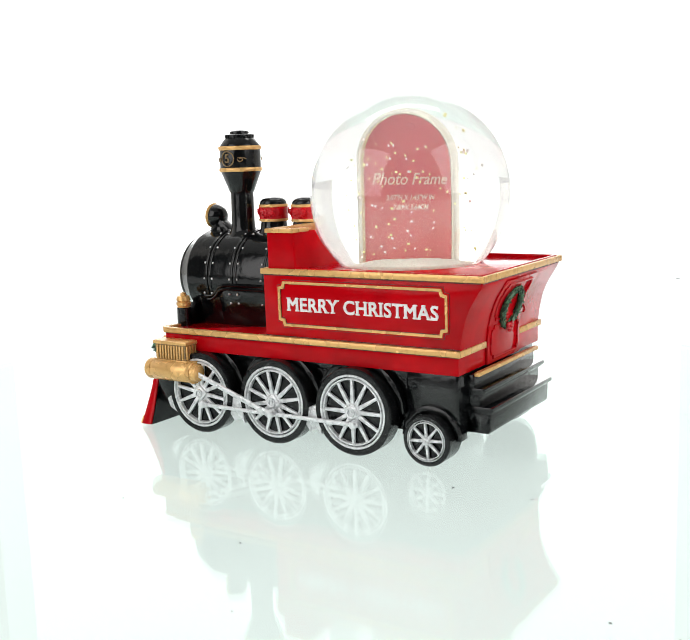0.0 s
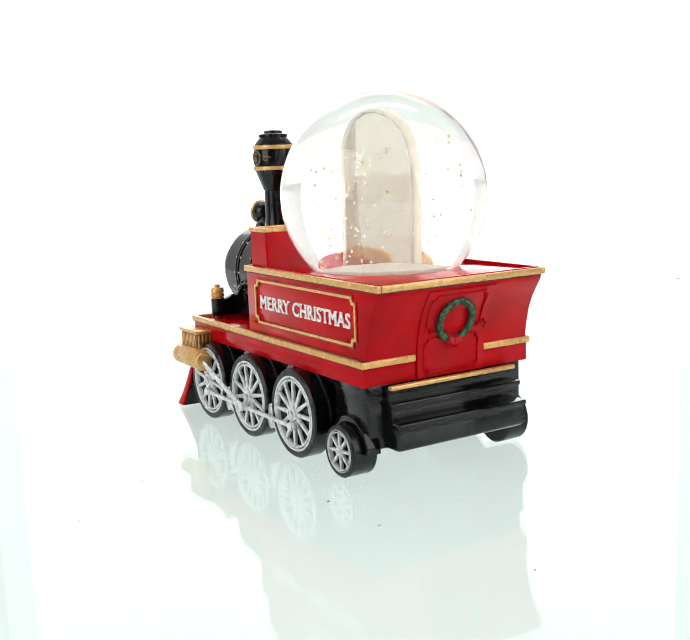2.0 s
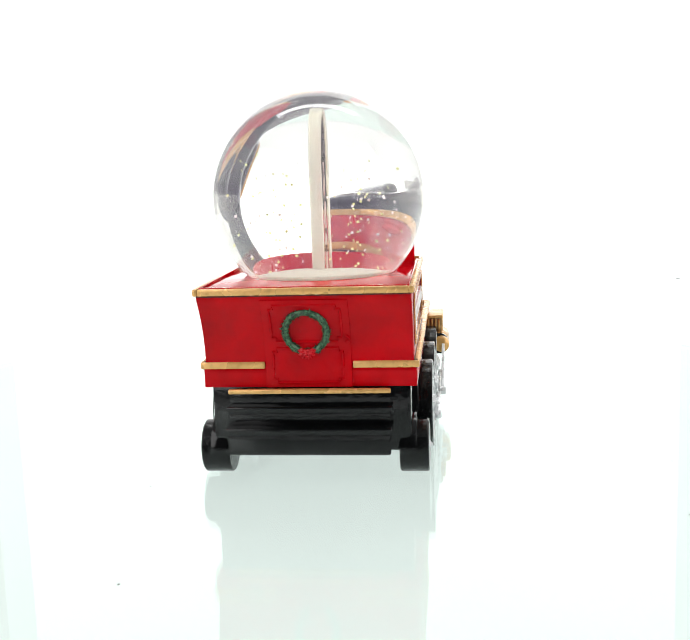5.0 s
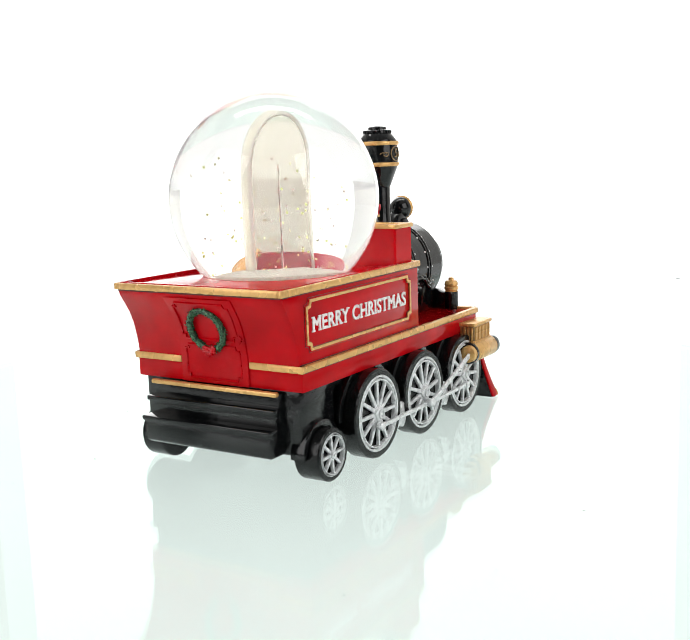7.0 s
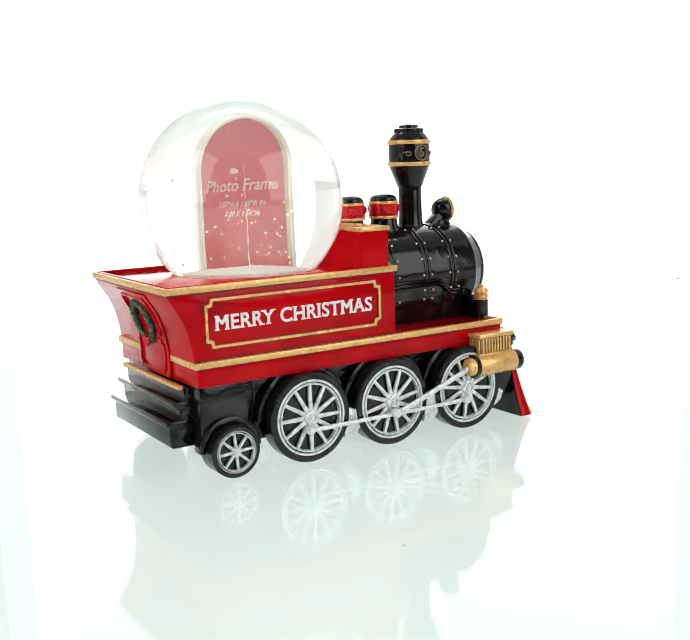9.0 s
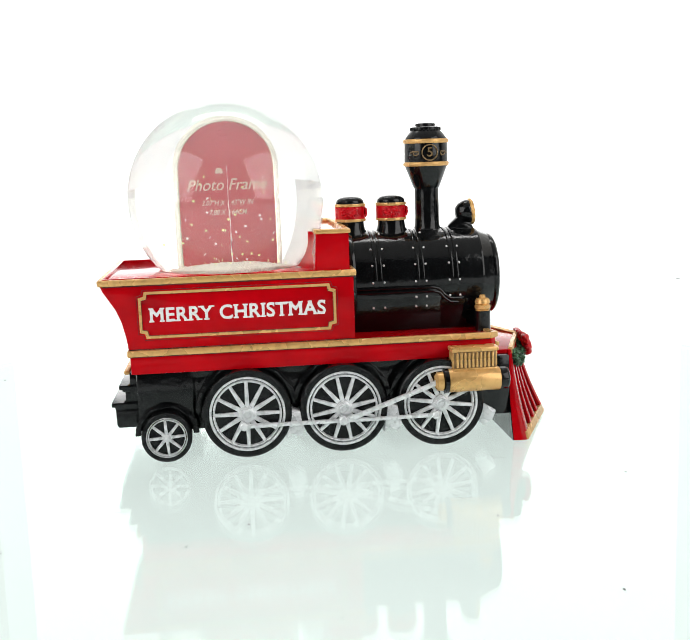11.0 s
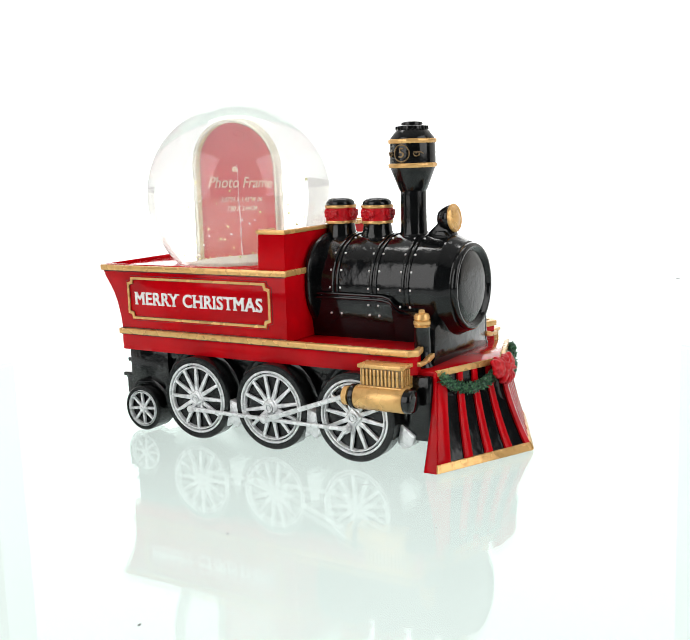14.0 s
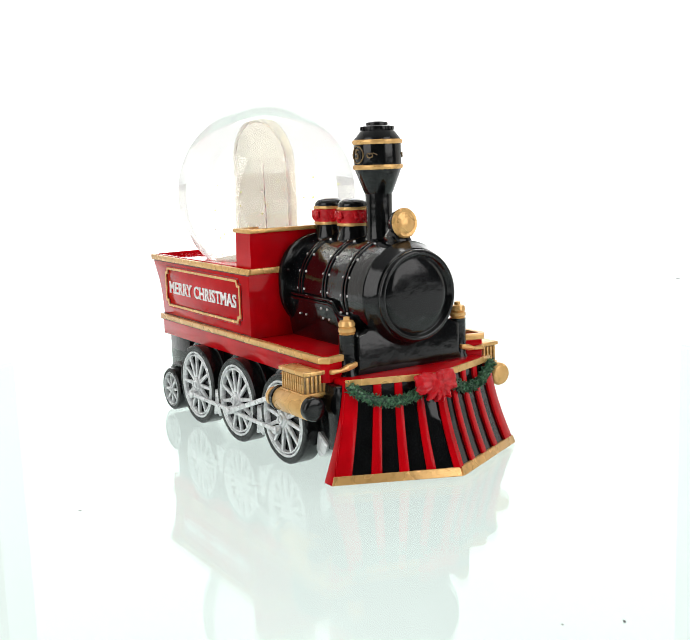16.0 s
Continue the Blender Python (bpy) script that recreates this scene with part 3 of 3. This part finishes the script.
def bow(at, out, size, seed):
    """A crumpled ribbon bow: two pairs of full loops, two tails and a knot, on a surface whose normal is out."""
    rng = random.Random(seed)
    right = Vector((0, 0, 1)).cross(out).normalized()
    up = out.cross(right)
    turn = Matrix((right, up, out)).transposed().to_4x4()
    bms = []
    for s in (-1, 1):
        for cx, cy, lx, ly, tilt in ((0.56, 0.20, 0.56, 0.40, 14), (0.60, -0.10, 0.50, 0.26, -10), (0.20, 0.28, 0.28, 0.22, 60), (0.34, -0.38, 0.40, 0.16, -44), (0.10, -0.46, 0.34, 0.13, -78)):
            b = bmesh.new()
            bmesh.ops.create_icosphere(b, subdivisions=4, radius=1)
            ph = rng.uniform(0, 6)
            for v in b.verts:
                a = math.atan2(v.co.y, v.co.x + 1.05)
                v.co *= 1 + 0.10 * math.sin(a * 11 + ph) + 0.20 * noise.noise(v.co * 2.6 + Vector((ph, s, 0)))
            m = Matrix.Translation(at) @ turn @ Matrix.Diagonal((s, 1, 1, 1)) @ Matrix.Translation((cx * size, cy * size, size * 0.16)) @ pose(0, 0, 0, 0, 0, tilt) @ Matrix.Diagonal((lx * size, ly * size, 0.24 * size, 1))
            b.transform(m)
            if s < 0:
                bmesh.ops.reverse_faces(b, faces=b.faces)
            bms.append(b)
    knot = bmesh.new()
    bmesh.ops.create_icosphere(knot, subdivisions=2, radius=size * 0.24, matrix=Matrix.Translation(at + out * size * 0.28))
    bms.append(knot)
    return fused(joined(*bms), size * 0.036)


def boiler():
    t = train
    ax = pose(0, 0, 80.5, 0, 90, 0)
    b = part("boiler", lathe(((0, 6), (25.2, 6), (25.6, 8), (25.6, 80.6), (25.4, 81.4), (24.9, 82.2), (22.4, 87.4), (21.4, 88), (0, 88)), ax, 96), BLACK, t, "gloss black boiler with riveted bands", 13)
    part("smokebox_door", lathe(((0, 87.4), (21.4, 87.4), (21.9, 88.2), (21.8, 89.6), (21, 90.6), (19.9, 90.7), (19.1, 90.2), (18.7, 89.0), (18.2, 88.8), (17.6, 89.4), (14, 90.0), (8, 90.4), (0, 90.5)), ax, 72), BLACK, b, "black round smokebox door", 50)
    # rounded black collar where the boiler meets the cab
    rim = []
    for k in range(40):
        a = 2 * math.pi * k / 40
        c, d = math.cos(a), math.sin(a)
        rim.append((math.copysign(30.5 * abs(c) ** 0.8, c), 82 + math.copysign(25.6 * abs(d) ** 0.8, d)))
    part("collar", prism(rim, 9.3, 13.2, "yz", 1.4), BLACK, b)
    for x in (25, 47.3, 65.3):
        for dx in (-1.3, 1.3):
            part("band", lathe(((25.3, x + dx - 0.8), (26.1, x + dx - 0.7), (26.3, x + dx), (26.1, x + dx + 0.7), (25.3, x + dx + 0.8)), ax, 72), BLACK, b)
    # skirt below the handrail
    sk = [(-22.5, 55), (-23.4, 60), (-25.6, 72), (-25.6, 77), (25.6, 77), (25.6, 72), (23.4, 60), (22.5, 55)]
    part("skirt", prism(sk, 7, 58, "yz", 0.5), BLACK, b)
    part("skirt", prism([(y, min(z, 70.5)) for y, z in sk[1:-1]] + [(22.5, 55), (-22.5, 55)], 57.5, 72, "yz", 0.5), BLACK, b)
    for s in (-1, 1):
        for dz in (0, -2.0):
            line = [(7, 26.6 * s, 77.6 + dz), (30, 26.6 * s, 77.6 + dz), (53, 26.6 * s, 77.4 + dz), (57, 26.7 * s, 76.4 + dz), (59.5, 26.6 * s, 73.4 + dz), (62.5, 26.4 * s, 71.2 + dz), (66, 25.0 * s, 70.8 + dz), (70, 23.6 * s, 70.8 + dz)]
            part("handrail", tube(line, 0.75, 8), BLACK, b)
    stud = bmesh.new()
    bmesh.ops.create_uvsphere(stud, u_segments=10, v_segments=6, radius=0.62)
    first = part("rivet", stud, WHITE, b, "white painted rivet")
    spots = []
    for x in (22.2, 28.2, 44.7, 50.2, 62.6, 68.0):
        for s in (-1, 1):
            for a in (0.5, 20.5, 42, 70):
                if a == 70 and x == 22.2:
                    continue
                spots.append((x, s * 25.5 * math.cos(radians(a)), 80.5 + 25.5 * math.sin(radians(a))))
            if x > 40:
                spots.append((x, s * 26.0, 72.6))
            if x < 60:
                spots.append((x, s * 25.0, 67.5))
    for k, p in enumerate(spots):
        if k == 0:
            first.matrix_basis = Matrix.Translation(Vector(p) * MM)
        else:
            again(first, pose(*p), b)
    # saddle and side posts
    part("saddle", prism(((-31, 45), (31, 45), (30.8, 47.5), (30, 49), (30, 63.4), (26.5, 64.6), (24, 66), (-24, 66), (-26.5, 64.6), (-30, 63.4), (-30, 49), (-30.8, 47.5)), 76, 83, "yz", 0.7), BLACK, t, "black smokebox saddle")
    part("boiler_seat", box(7, 76, -22, 22, 54, 64, 0.6), BLACK, t)
    for s in (-1, 1):
        v = part("side_post", lathe(((0, 44.5), (5, 44.5), (4.8, 46), (4.1, 47.4), (4.0, 64), (4.2, 65), (0, 65)), pose(78, 33 * s, 0), 20), BLACK, t, "black valve post")
        part("valve_cap", lathe(((0, 63.2), (3.3, 63.2), (3.9, 63.8), (3.9, 65.0), (3.4, 65.5), (4.1, 66.2), (4.1, 67.6), (3.4, 68.2), (4.0, 68.8), (3.8, 70.2), (3.2, 71.2), (1.6, 71.6), (1.5, 73), (0, 73.4)), pose(78, 33 * s, 0), 24), GOLD, v, "ribbed gold valve cap")
    # chimney, a little off the middle line
    CY = 2.2
    up = pose(56.5, CY, 0)
    ch = part("chimney", lathe(((0, 100), (11, 100.5), (10, 103), (8, 105.4), (6.9, 107.5), (6.6, 112), (6.6, 127.6), (7.2, 128.4), (11.6, 139.6), (11.8, 141), (11.7, 152), (11.4, 154), (9, 157.4), (8.2, 158), (7.9, 158.4), (7.9, 160), (6.4, 160.6), (5.6, 160.6), (5.4, 161.8), (4.2, 162.4), (0, 162.6)), up, 64), BLACK, t, "black funnel-shaped chimney", 35)
    for z, r in ((140.6, 12.1), (152.6, 12.1)):
        part("band", lathe(((11, z - 1.2), (r - 0.1, z - 1.1), (r + 0.3, z - 0.2), (r + 0.3, z + 0.4), (r - 0.2, z + 1.1), (11, z + 1.2)), up, 64), GOLD, ch, "gold chimney band")
    notch = None
    for k in range(24):
        m = pose(56.5 + 7.9 * math.cos(k * math.pi / 12), CY + 7.9 * math.sin(k * math.pi / 12), 159.1, 0, 0, 15 * k)
        if notch is None:
            notch = part("crown_rib", box(-0.5, 0.5, -0.5, 0.5, -0.9, 0.9, 0.2), BLACK, ch)
            notch.matrix_basis = Matrix.LocRotScale(m.translation * MM, m.to_quaternion(), None)
        else:
            again(notch, m, ch)
    for s in (-1, 1):
        part("numeral", letters("5", 7.0, 0.5, pose(56.5, CY + 11.7 * s, 146.6, 90, 0, 0 if s < 0 else 180), weight=0.05), BRONZE, ch, "bronze raised number five", 30)
        part("number_ring", tube([(56.5 + 4.1 * math.cos(a), CY + s * math.sqrt(12.0 ** 2 - (4.1 * math.cos(a)) ** 2), 146.6 + 4.1 * math.sin(a)) for a in (k * math.pi / 14 for k in range(28))], 0.35, 6, True), BRONZE, ch)
        for d in (-1, 1):
            pts = []
            for k in range(22):
                a = k * 0.42
                r = 0.35 + 0.085 * k
                xx = d * (7.4 - r * math.cos(a) * 0.9) if k < 17 else d * (8.6 + 0.4 * (k - 17))
                zz = 146.4 + r * math.sin(a) if k < 17 else 147.2 - 0.25 * (k - 17)
                xx = max(-9.6, min(9.6, xx))
                pts.append((56.5 + xx, CY + s * math.sqrt(max(12.0 ** 2 - xx ** 2, 4)), zz))
            part("scroll", tube(pts, 0.32, 6), BRONZE, ch)
    # domes with ribbon belts
    for x in (14.3, 36.4):
        up = pose(x, 0, 0)
        d = part("dome", lathe(((0, 101), (10, 101.5), (9.2, 104.5), (7.8, 107.5), (7.3, 111), (7.4, 112), (7.4, 120.4), (7.7, 121.2), (7.4, 122.6), (6.2, 123.9), (4, 124.7), (0, 125)), up, 48), BLACK, t, "black steam dome with a red ribbon belt", 35)
        part("belt", lathe(((7.2, 112.4), (8.1, 112.8), (8.15, 119.2), (7.2, 119.8)), up, 48), BOW, d, "red ribbon belt")
        for z in (112.2, 120.2):
            part("band", lathe(((7.2, z - 0.9), (8.2, z - 0.7), (8.4, z), (8.2, z + 0.7), (7.2, z + 0.9)), up, 48), GOLD, d, "gold dome band")
        for a in (-100, 100, 0):
            o = Vector((math.cos(radians(a)), math.sin(radians(a)), 0))
            part("bow", bow(Vector((x, 0, 116.4)) + o * 7.3, o, 4.0, 5), BOW, d, "small red bow")
    # headlamp
    tip = pose(79.0, 0, 114.2, 0, 84, 0)
    h = part("headlamp", lathe(((0, -7.6), (3.0, -7.2), (5.0, -5.6), (6.2, -3.2), (6.7, -1.2), (6.7, 0), (6.3, 0.6), (0, 0.6)), tip, 48), BLACK, t, "black headlamp with a gold face")
    part("lens", lathe(((0, 0.2), (6.6, 0.2), (7.2, 0.9), (7.1, 1.7), (6.4, 2.3), (5.5, 2.2), (5.1, 2.0), (3.4, 2.9), (1.7, 3.3), (0, 3.5)), tip, 48), GOLD, h, "domed gold lamp face")
    part("lamp_bracket", joined(prism(((66, 104.5), (82, 104.5), (79, 109), (77, 114), (73, 112.6), (67.5, 107.5)), -3.8, 3.8, w=1.2), prism(((70, 104.5), (80, 104.5), (77, 108.2), (72, 108.2)), -5.5, 5.5, w=0.8)), BLACK, h)


def cow_at(s, v, side_y, off=0.0):
    """A point on one half of the pilot: s from the outer edge to the middle, v from top to foot."""
    top = Vector((89.6, -42.4, 45.4)).lerp(Vector((104.2, 0, 45.4)), s)
    foot = Vector((94.6, -54, 0.3)).lerp(Vector((119.8, 0, 0.3)), s)
    p = top.lerp(foot, max(v, 0) ** 1.55)
    p.z = 45.4 - 45.1 * v
    n = Vector((0.93, -0.36, 0.25)).normalized()
    p += n * off
    return Vector((p.x, p.y * -side_y, p.z))


def pilot():
    t = train
    n = 12
    bm = bmesh.new()
    cols = []
    for sy in (-1, 1):
        ss = [k / 6 for k in range(7)] if sy < 0 else [k / 6 for k in range(5, -1, -1)]
        for s in ss:
            cols.append([bm.verts.new(cow_at(s, k / n, sy)) for k in range(n + 1)])
    back = [[bm.verts.new((88, c[k].co.y, c[k].co.z)) for k in range(n + 1)] for c in cols]
    m = len(cols)
    for i in range(m - 1):
        for k in range(n):
            bm.faces.new((cols[i][k], cols[i][k + 1], cols[i + 1][k + 1], cols[i + 1][k]))
            bm.faces.new((back[i][k], back[i + 1][k], back[i + 1][k + 1], back[i][k + 1]))
        for k in (0, n):
            bm.faces.new((cols[i][k], cols[i + 1][k], back[i + 1][k], back[i][k]))
    for i in (0, m - 1):
        for k in range(n):
            bm.faces.new((cols[i][k], back[i][k], back[i][k + 1], cols[i][k + 1]))
    bmesh.ops.recalc_face_normals(bm, faces=bm.faces)
    p = part("pilot", bm, BLACK, t, "flared cowcatcher with red bars and gold edges")

    def strip(s0, s1, v0, v1, sy, d, mat, name, label="", inner=-1.0):
        bm = bmesh.new()
        rows = []
        for s, o in ((s0, inner), (s0, d), (s1, d), (s1, inner)):
            rows.append([bm.verts.new(cow_at(s, v0 + (v1 - v0) * k / n, sy, o)) for k in range(n + 1)])
        for a, b in zip(rows, rows[1:] + rows[:1]):
            for k in range(n):
                bm.faces.new((a[k], a[k + 1], b[k + 1], b[k]))
        for k in (0, n):
            bm.faces.new([r[k] for r in rows])
        bmesh.ops.recalc_face_normals(bm, faces=bm.faces)
        return part(name, bevelled(bm, 0.35, 2, 50), mat, p, label)
    for sy in (-1, 1):
        for s0, s1 in ((0.0, 0.135), (0.29, 0.375), (0.515, 0.595), (0.735, 0.81)):
            strip(s0, s1, 0.03, 0.93, sy, 1.2, RED, "bar", "red pilot bar")
        strip(-0.01, 1.0, 0.915, 1.0, sy, 1.7, GOLD, "foot_edge", "gold foot edge")
        strip(0.0, 1.0, -0.02, 0.05, sy, 1.5, GOLD, "top_edge", "gold top edge")
        # red cheek on the outer side
        bm = bmesh.new()
        lo, hi, lo2, hi2 = [], [], [], []
        for k in range(n + 1):
            c = cow_at(0, k / n, sy)
            o = 0.9 * sy
            lo.append(bm.verts.new((88.4, c.y + o, c.z)))
            hi.append(bm.verts.new((c.x + 0.9, c.y + o, c.z)))
            lo2.append(bm.verts.new((88.4, c.y - 2 * o, c.z)))
            hi2.append(bm.verts.new((c.x + 0.4, c.y - 2 * o, c.z)))
        for k in range(n):
            for a, b in ((lo, hi), (hi, hi2), (hi2, lo2), (lo2, lo)):
                bm.faces.new((a[k], a[k + 1], b[k + 1], b[k]))
        for k in (0, n):
            bm.faces.new((lo[k], hi[k], hi2[k], lo2[k]))
        bmesh.ops.recalc_face_normals(bm, faces=bm.faces)
        part("cheek", bevelled(bm, 0.4, 2, 50), RED, p, "red side cheek")
    bm = bmesh.new()
    a = [bm.verts.new(cow_at(s, v, sy, o)) for sy, s, o in ((-1, 0.955, 0), (-1, 0.955, 1.2), (-1, 1, 1.7), (1, 0.955, 1.2), (1, 0.955, 0)) for v in (k / n * 0.9 + 0.03 for k in range(n + 1))]
    rows = [a[k * (n + 1):(k + 1) * (n + 1)] for k in range(5)]
    for r0, r1 in zip(rows, rows[1:] + rows[:1]):
        for k in range(n):
            bm.faces.new((r0[k], r0[k + 1], r1[k + 1], r1[k]))
    bmesh.ops.recalc_face_normals(bm, faces=bm.faces)
    part("bar", bm, RED, p, "red pilot bar")
    # garland and bow
    g = new("garland")
    g.parent = train
    g["label"] = "green garland swags with a red bow"
    for sy in (-1, 1):
        def swag(u, sy=sy):
            drop = 0.045 + 0.19 * max(math.sin(math.pi * min(u * 1.02, 1)), 0) ** 0.8
            q = cow_at(0.03 + 0.93 * u, drop, sy, 2.6)
            q2 = cow_at(0.05 + 0.93 * u, drop, sy, 2.6)
            return q, (q2 - q).normalized()
        part("swag", joined(tube([swag(k / 20)[0] for k in range(21)], 2.0, 8), leaves(swag, 1500, 1.7, 0.44, 2.2, 11)), GREEN, g)
    part("bow", bow(cow_at(1.0, 0.10, -1, 2.4) + Vector((-0.8, -3.2, 0)), Vector((0.95, 0, 0.3)).normalized(), 10.4, 2), BOW, g, "large red ribbon bow")


def globe():
    t = train
    a0 = math.acos((GZ - GC.z) / GR)
    prof = [(0, GR)] + [(GR * math.sin(a0 * k / 56), GR * math.cos(a0 * k / 56)) for k in range(1, 57)] + [(0, GZ - GC.z)]
    g = part("globe", lathe(prof, Matrix.Translation(GC), 128), SHELL, t, "clear water-filled glass globe", 60)
    g.visible_shadow = False
    r1, z1 = GR - 2.4, GZ + 0.12 - GC.z
    a1 = math.acos(z1 / r1)
    prof = [(0, r1)] + [(r1 * math.sin(a1 * k / 56), r1 * math.cos(a1 * k / 56)) for k in range(1, 57)] + [(0, z1)]
    w = part("water", lathe(prof, Matrix.Translation(GC), 128), WATER, g, "clear water", 60)
    w.visible_shadow = False
    # snow bed, filling the foot of the globe from wall to wall
    bm = bmesh.new()
    rings = []
    edge = 34.4
    for i in range(22):
        r = edge * i / 20 if i < 21 else 33.0
        rings.append([])
        for k in range(1 if i == 0 else 96):
            a = 2 * math.pi * k / 96
            p = Vector((r * math.cos(a), r * math.sin(a), 0))
            z = GZ + 2.6 + 7.4 * (1 - (r / edge) ** 2.5) + 1.5 * noise.noise(p * 0.06) * (1 - r / edge) + 0.35 * noise.noise(p * 0.5) + 0.35 * noise.noise(p * 1.3)
            z = max(z, GC.z - math.sqrt((GR - 2.7) ** 2 - min(r, edge) ** 2)) if i < 21 else GZ + 0.4
            rings[-1].append(bm.verts.new((GC.x + p.x, GC.y + p.y, z)))
    for a, b in zip(rings, rings[1:]):
        for k in range(96):
            q = [a[k % len(a)], b[k], b[(k + 1) % 96], a[(k + 1) % len(a)]]
            q = [v for i, v in enumerate(q) if v not in q[:i]]
            bm.faces.new(q)
    bm.faces.new(rings[-1][::-1])
    bmesh.ops.recalc_face_normals(bm, faces=bm.faces)
    part("snow", bm, SNOW, t, "bed of white snow grit", 180)
    # arched photo holder
    f = new("photo_frame")
    f.parent = train
    f["label"] = "arched clear photo holder with a pink card"
    f.matrix_basis = Matrix.Translation(GC * MM) @ pose(0, 0, 0, 0, 0, 4.5) @ Matrix.Translation(-GC * MM)

    def arch(hw, top, z0, k=28):
        cz = top - hw
        return [(GC.x + hw, z0)] + [(GC.x + hw * math.cos(math.pi * i / k), cz + hw * math.sin(math.pi * i / k)) for i in range(k + 1)] + [(GC.x - hw, z0)]
    oy = GC.y
    z0 = GZ + 0.6
    outer, inner = arch(20.7, 159.0, z0), arch(19.2, 157.5, z0)
    bm = bmesh.new()
    rows = []
    for pts, y in ((outer, oy - 2.5), (outer, oy + 2.5), (inner, oy + 2.5), (inner, oy - 2.5)):
        rows.append([bm.verts.new((x, y, z)) for x, z in pts])
    for a, b in zip(rows, rows[1:] + rows[:1]):
        for i in range(len(outer) - 1):
            bm.faces.new((a[i], a[i + 1], b[i + 1], b[i]))
    for i in (0, -1):
        bm.faces.new([r[i] for r in rows])
    bmesh.ops.recalc_face_normals(bm, faces=bm.faces)
    part("border", bevelled(bm, 0.7, 3, 50), PLASTIC, f, "cream clear plastic border")
    pk = part("window", prism(arch(19.0, 157.3, z0 + 0.2), oy - 2.0, oy + 2.0, w=0.0), POCKET, f, "clear hollow window")
    card = part("card", prism(arch(18.7, 157.0, z0 + 0.5), oy - 0.3, oy + 0.3), PINK, f, "pink insert card")
    for s in (-1, 1):
        rz = 0 if s < 0 else 180
        y = oy + 0.42 * s
        for body, size, z, wd in (("Photo Frame", 6.4, 131.6, 31.5), ("3.07\"H X 1.43\"W IN", 2.9, 124.6, 20.5), ("7.80 X 3.64CM", 2.9, 120.9, 15)):
            part("print", letters(body, size, 0.06, pose(GC.x, y, z, 90, 0, rz), 1.0, 0.3, 0.04, width=wd), INK, card, "pale italic print", 0)
        part("slot", tube([(GC.x + 2.6 * math.cos(a), y, 152.0 + 1.2 * math.sin(a)) for a in (k * math.pi / 8 for k in range(16))], 0.25, 6, True), PINK, card)
    mark = bmesh.new()
    for dx in (-0.55, 0.55):
        bmesh.ops.create_icosphere(mark, subdivisions=2, radius=1, matrix=pose(GC.x - 2.6 + dx, oy - 0.35, 137.2, 0, 30 * (1 if dx < 0 else -1), 0) @ Matrix.Diagonal((0.9, 0.1, 1.3, 1)))
    part("mark", mark, INK, card, "small pale mark")
    # thin pale line down one face of the holder, wider towards its foot
    part("pale_line", tube([(GC.x + 0.2 + 0.05 * k + 0.15 * math.sin(k), oy - 2.15, 139.5 - 3.0 * k) for k in range(14)], [0.08 + 0.016 * k for k in range(14)], 6), INK, f, "thin pale upright line")


def flakes():
    rng = random.Random(21)
    rows = []
    meshes = []
    for mat in (FLAKE, FLAKE_PALE, FLAKE):
        s = rng.uniform(0.44, 0.54)
        meshes.append((box(-s, s, -s * 0.9, s * 0.9, -0.06, 0.06, 0), mat))
    protos = [part("glitter_flake", bm, mat, train, "tiny square glitter flake", 0) for bm, mat in meshes]
    for k in range(190):
        a = rng.uniform(0, 2 * math.pi)
        r = 33 * math.sqrt(rng.random())
        x, y = GC.x + r * math.cos(a) * 0.75, GC.y + r * math.sin(a)
        if abs(y - GC.y) < 6:
            y = GC.y + math.copysign(6 + 12 * rng.random(), y - GC.y + 0.01)
        z = rng.uniform(100, 150)
        ob = protos[k] if k < 3 else again(protos[k % 3], pose(0, 0, 0), train)
        rows.append((ob, x, y, z, rng.uniform(0.7, 4.2), rng.uniform(0, 360), rng.uniform(-40, 40), rng.uniform(0, 6)))
    return rows


setting()
table = turntable()
chassis()
wheel_set()
cylinders()
deck()
tender()
boiler()
pilot()
globe()
GLITTER = flakes()


def motions():
    turns = [(t, a) for t, a in TURN]
    walk(table, [(t, pose(0, 0, 0, 0, 0, a)) for t, a in turns])
    walk(train, [(t, pose(0, 0, 0, 0, 0, a) @ pose(0, -0.00466, 0)) for t, a in turns])
    # the flakes sink slowly and settle on the snow
    for ob, x, y, z, speed, spin, tilt, phase in GLITTER:
        rows = []
        for i in range(9):
            t = 2.0 * i
            zz = max(z - speed * t, 97.9)
            sway = 0 if zz <= 97.9 else 1.2
            rows.append((t, pose((x + sway * math.sin(phase + 0.5 * t)) * MM, (y + sway * math.cos(phase + 0.4 * t)) * MM, zz * MM, 90 + tilt, spin * 0.1, spin + 9 * t)))
        walk(ob, rows)


motions()
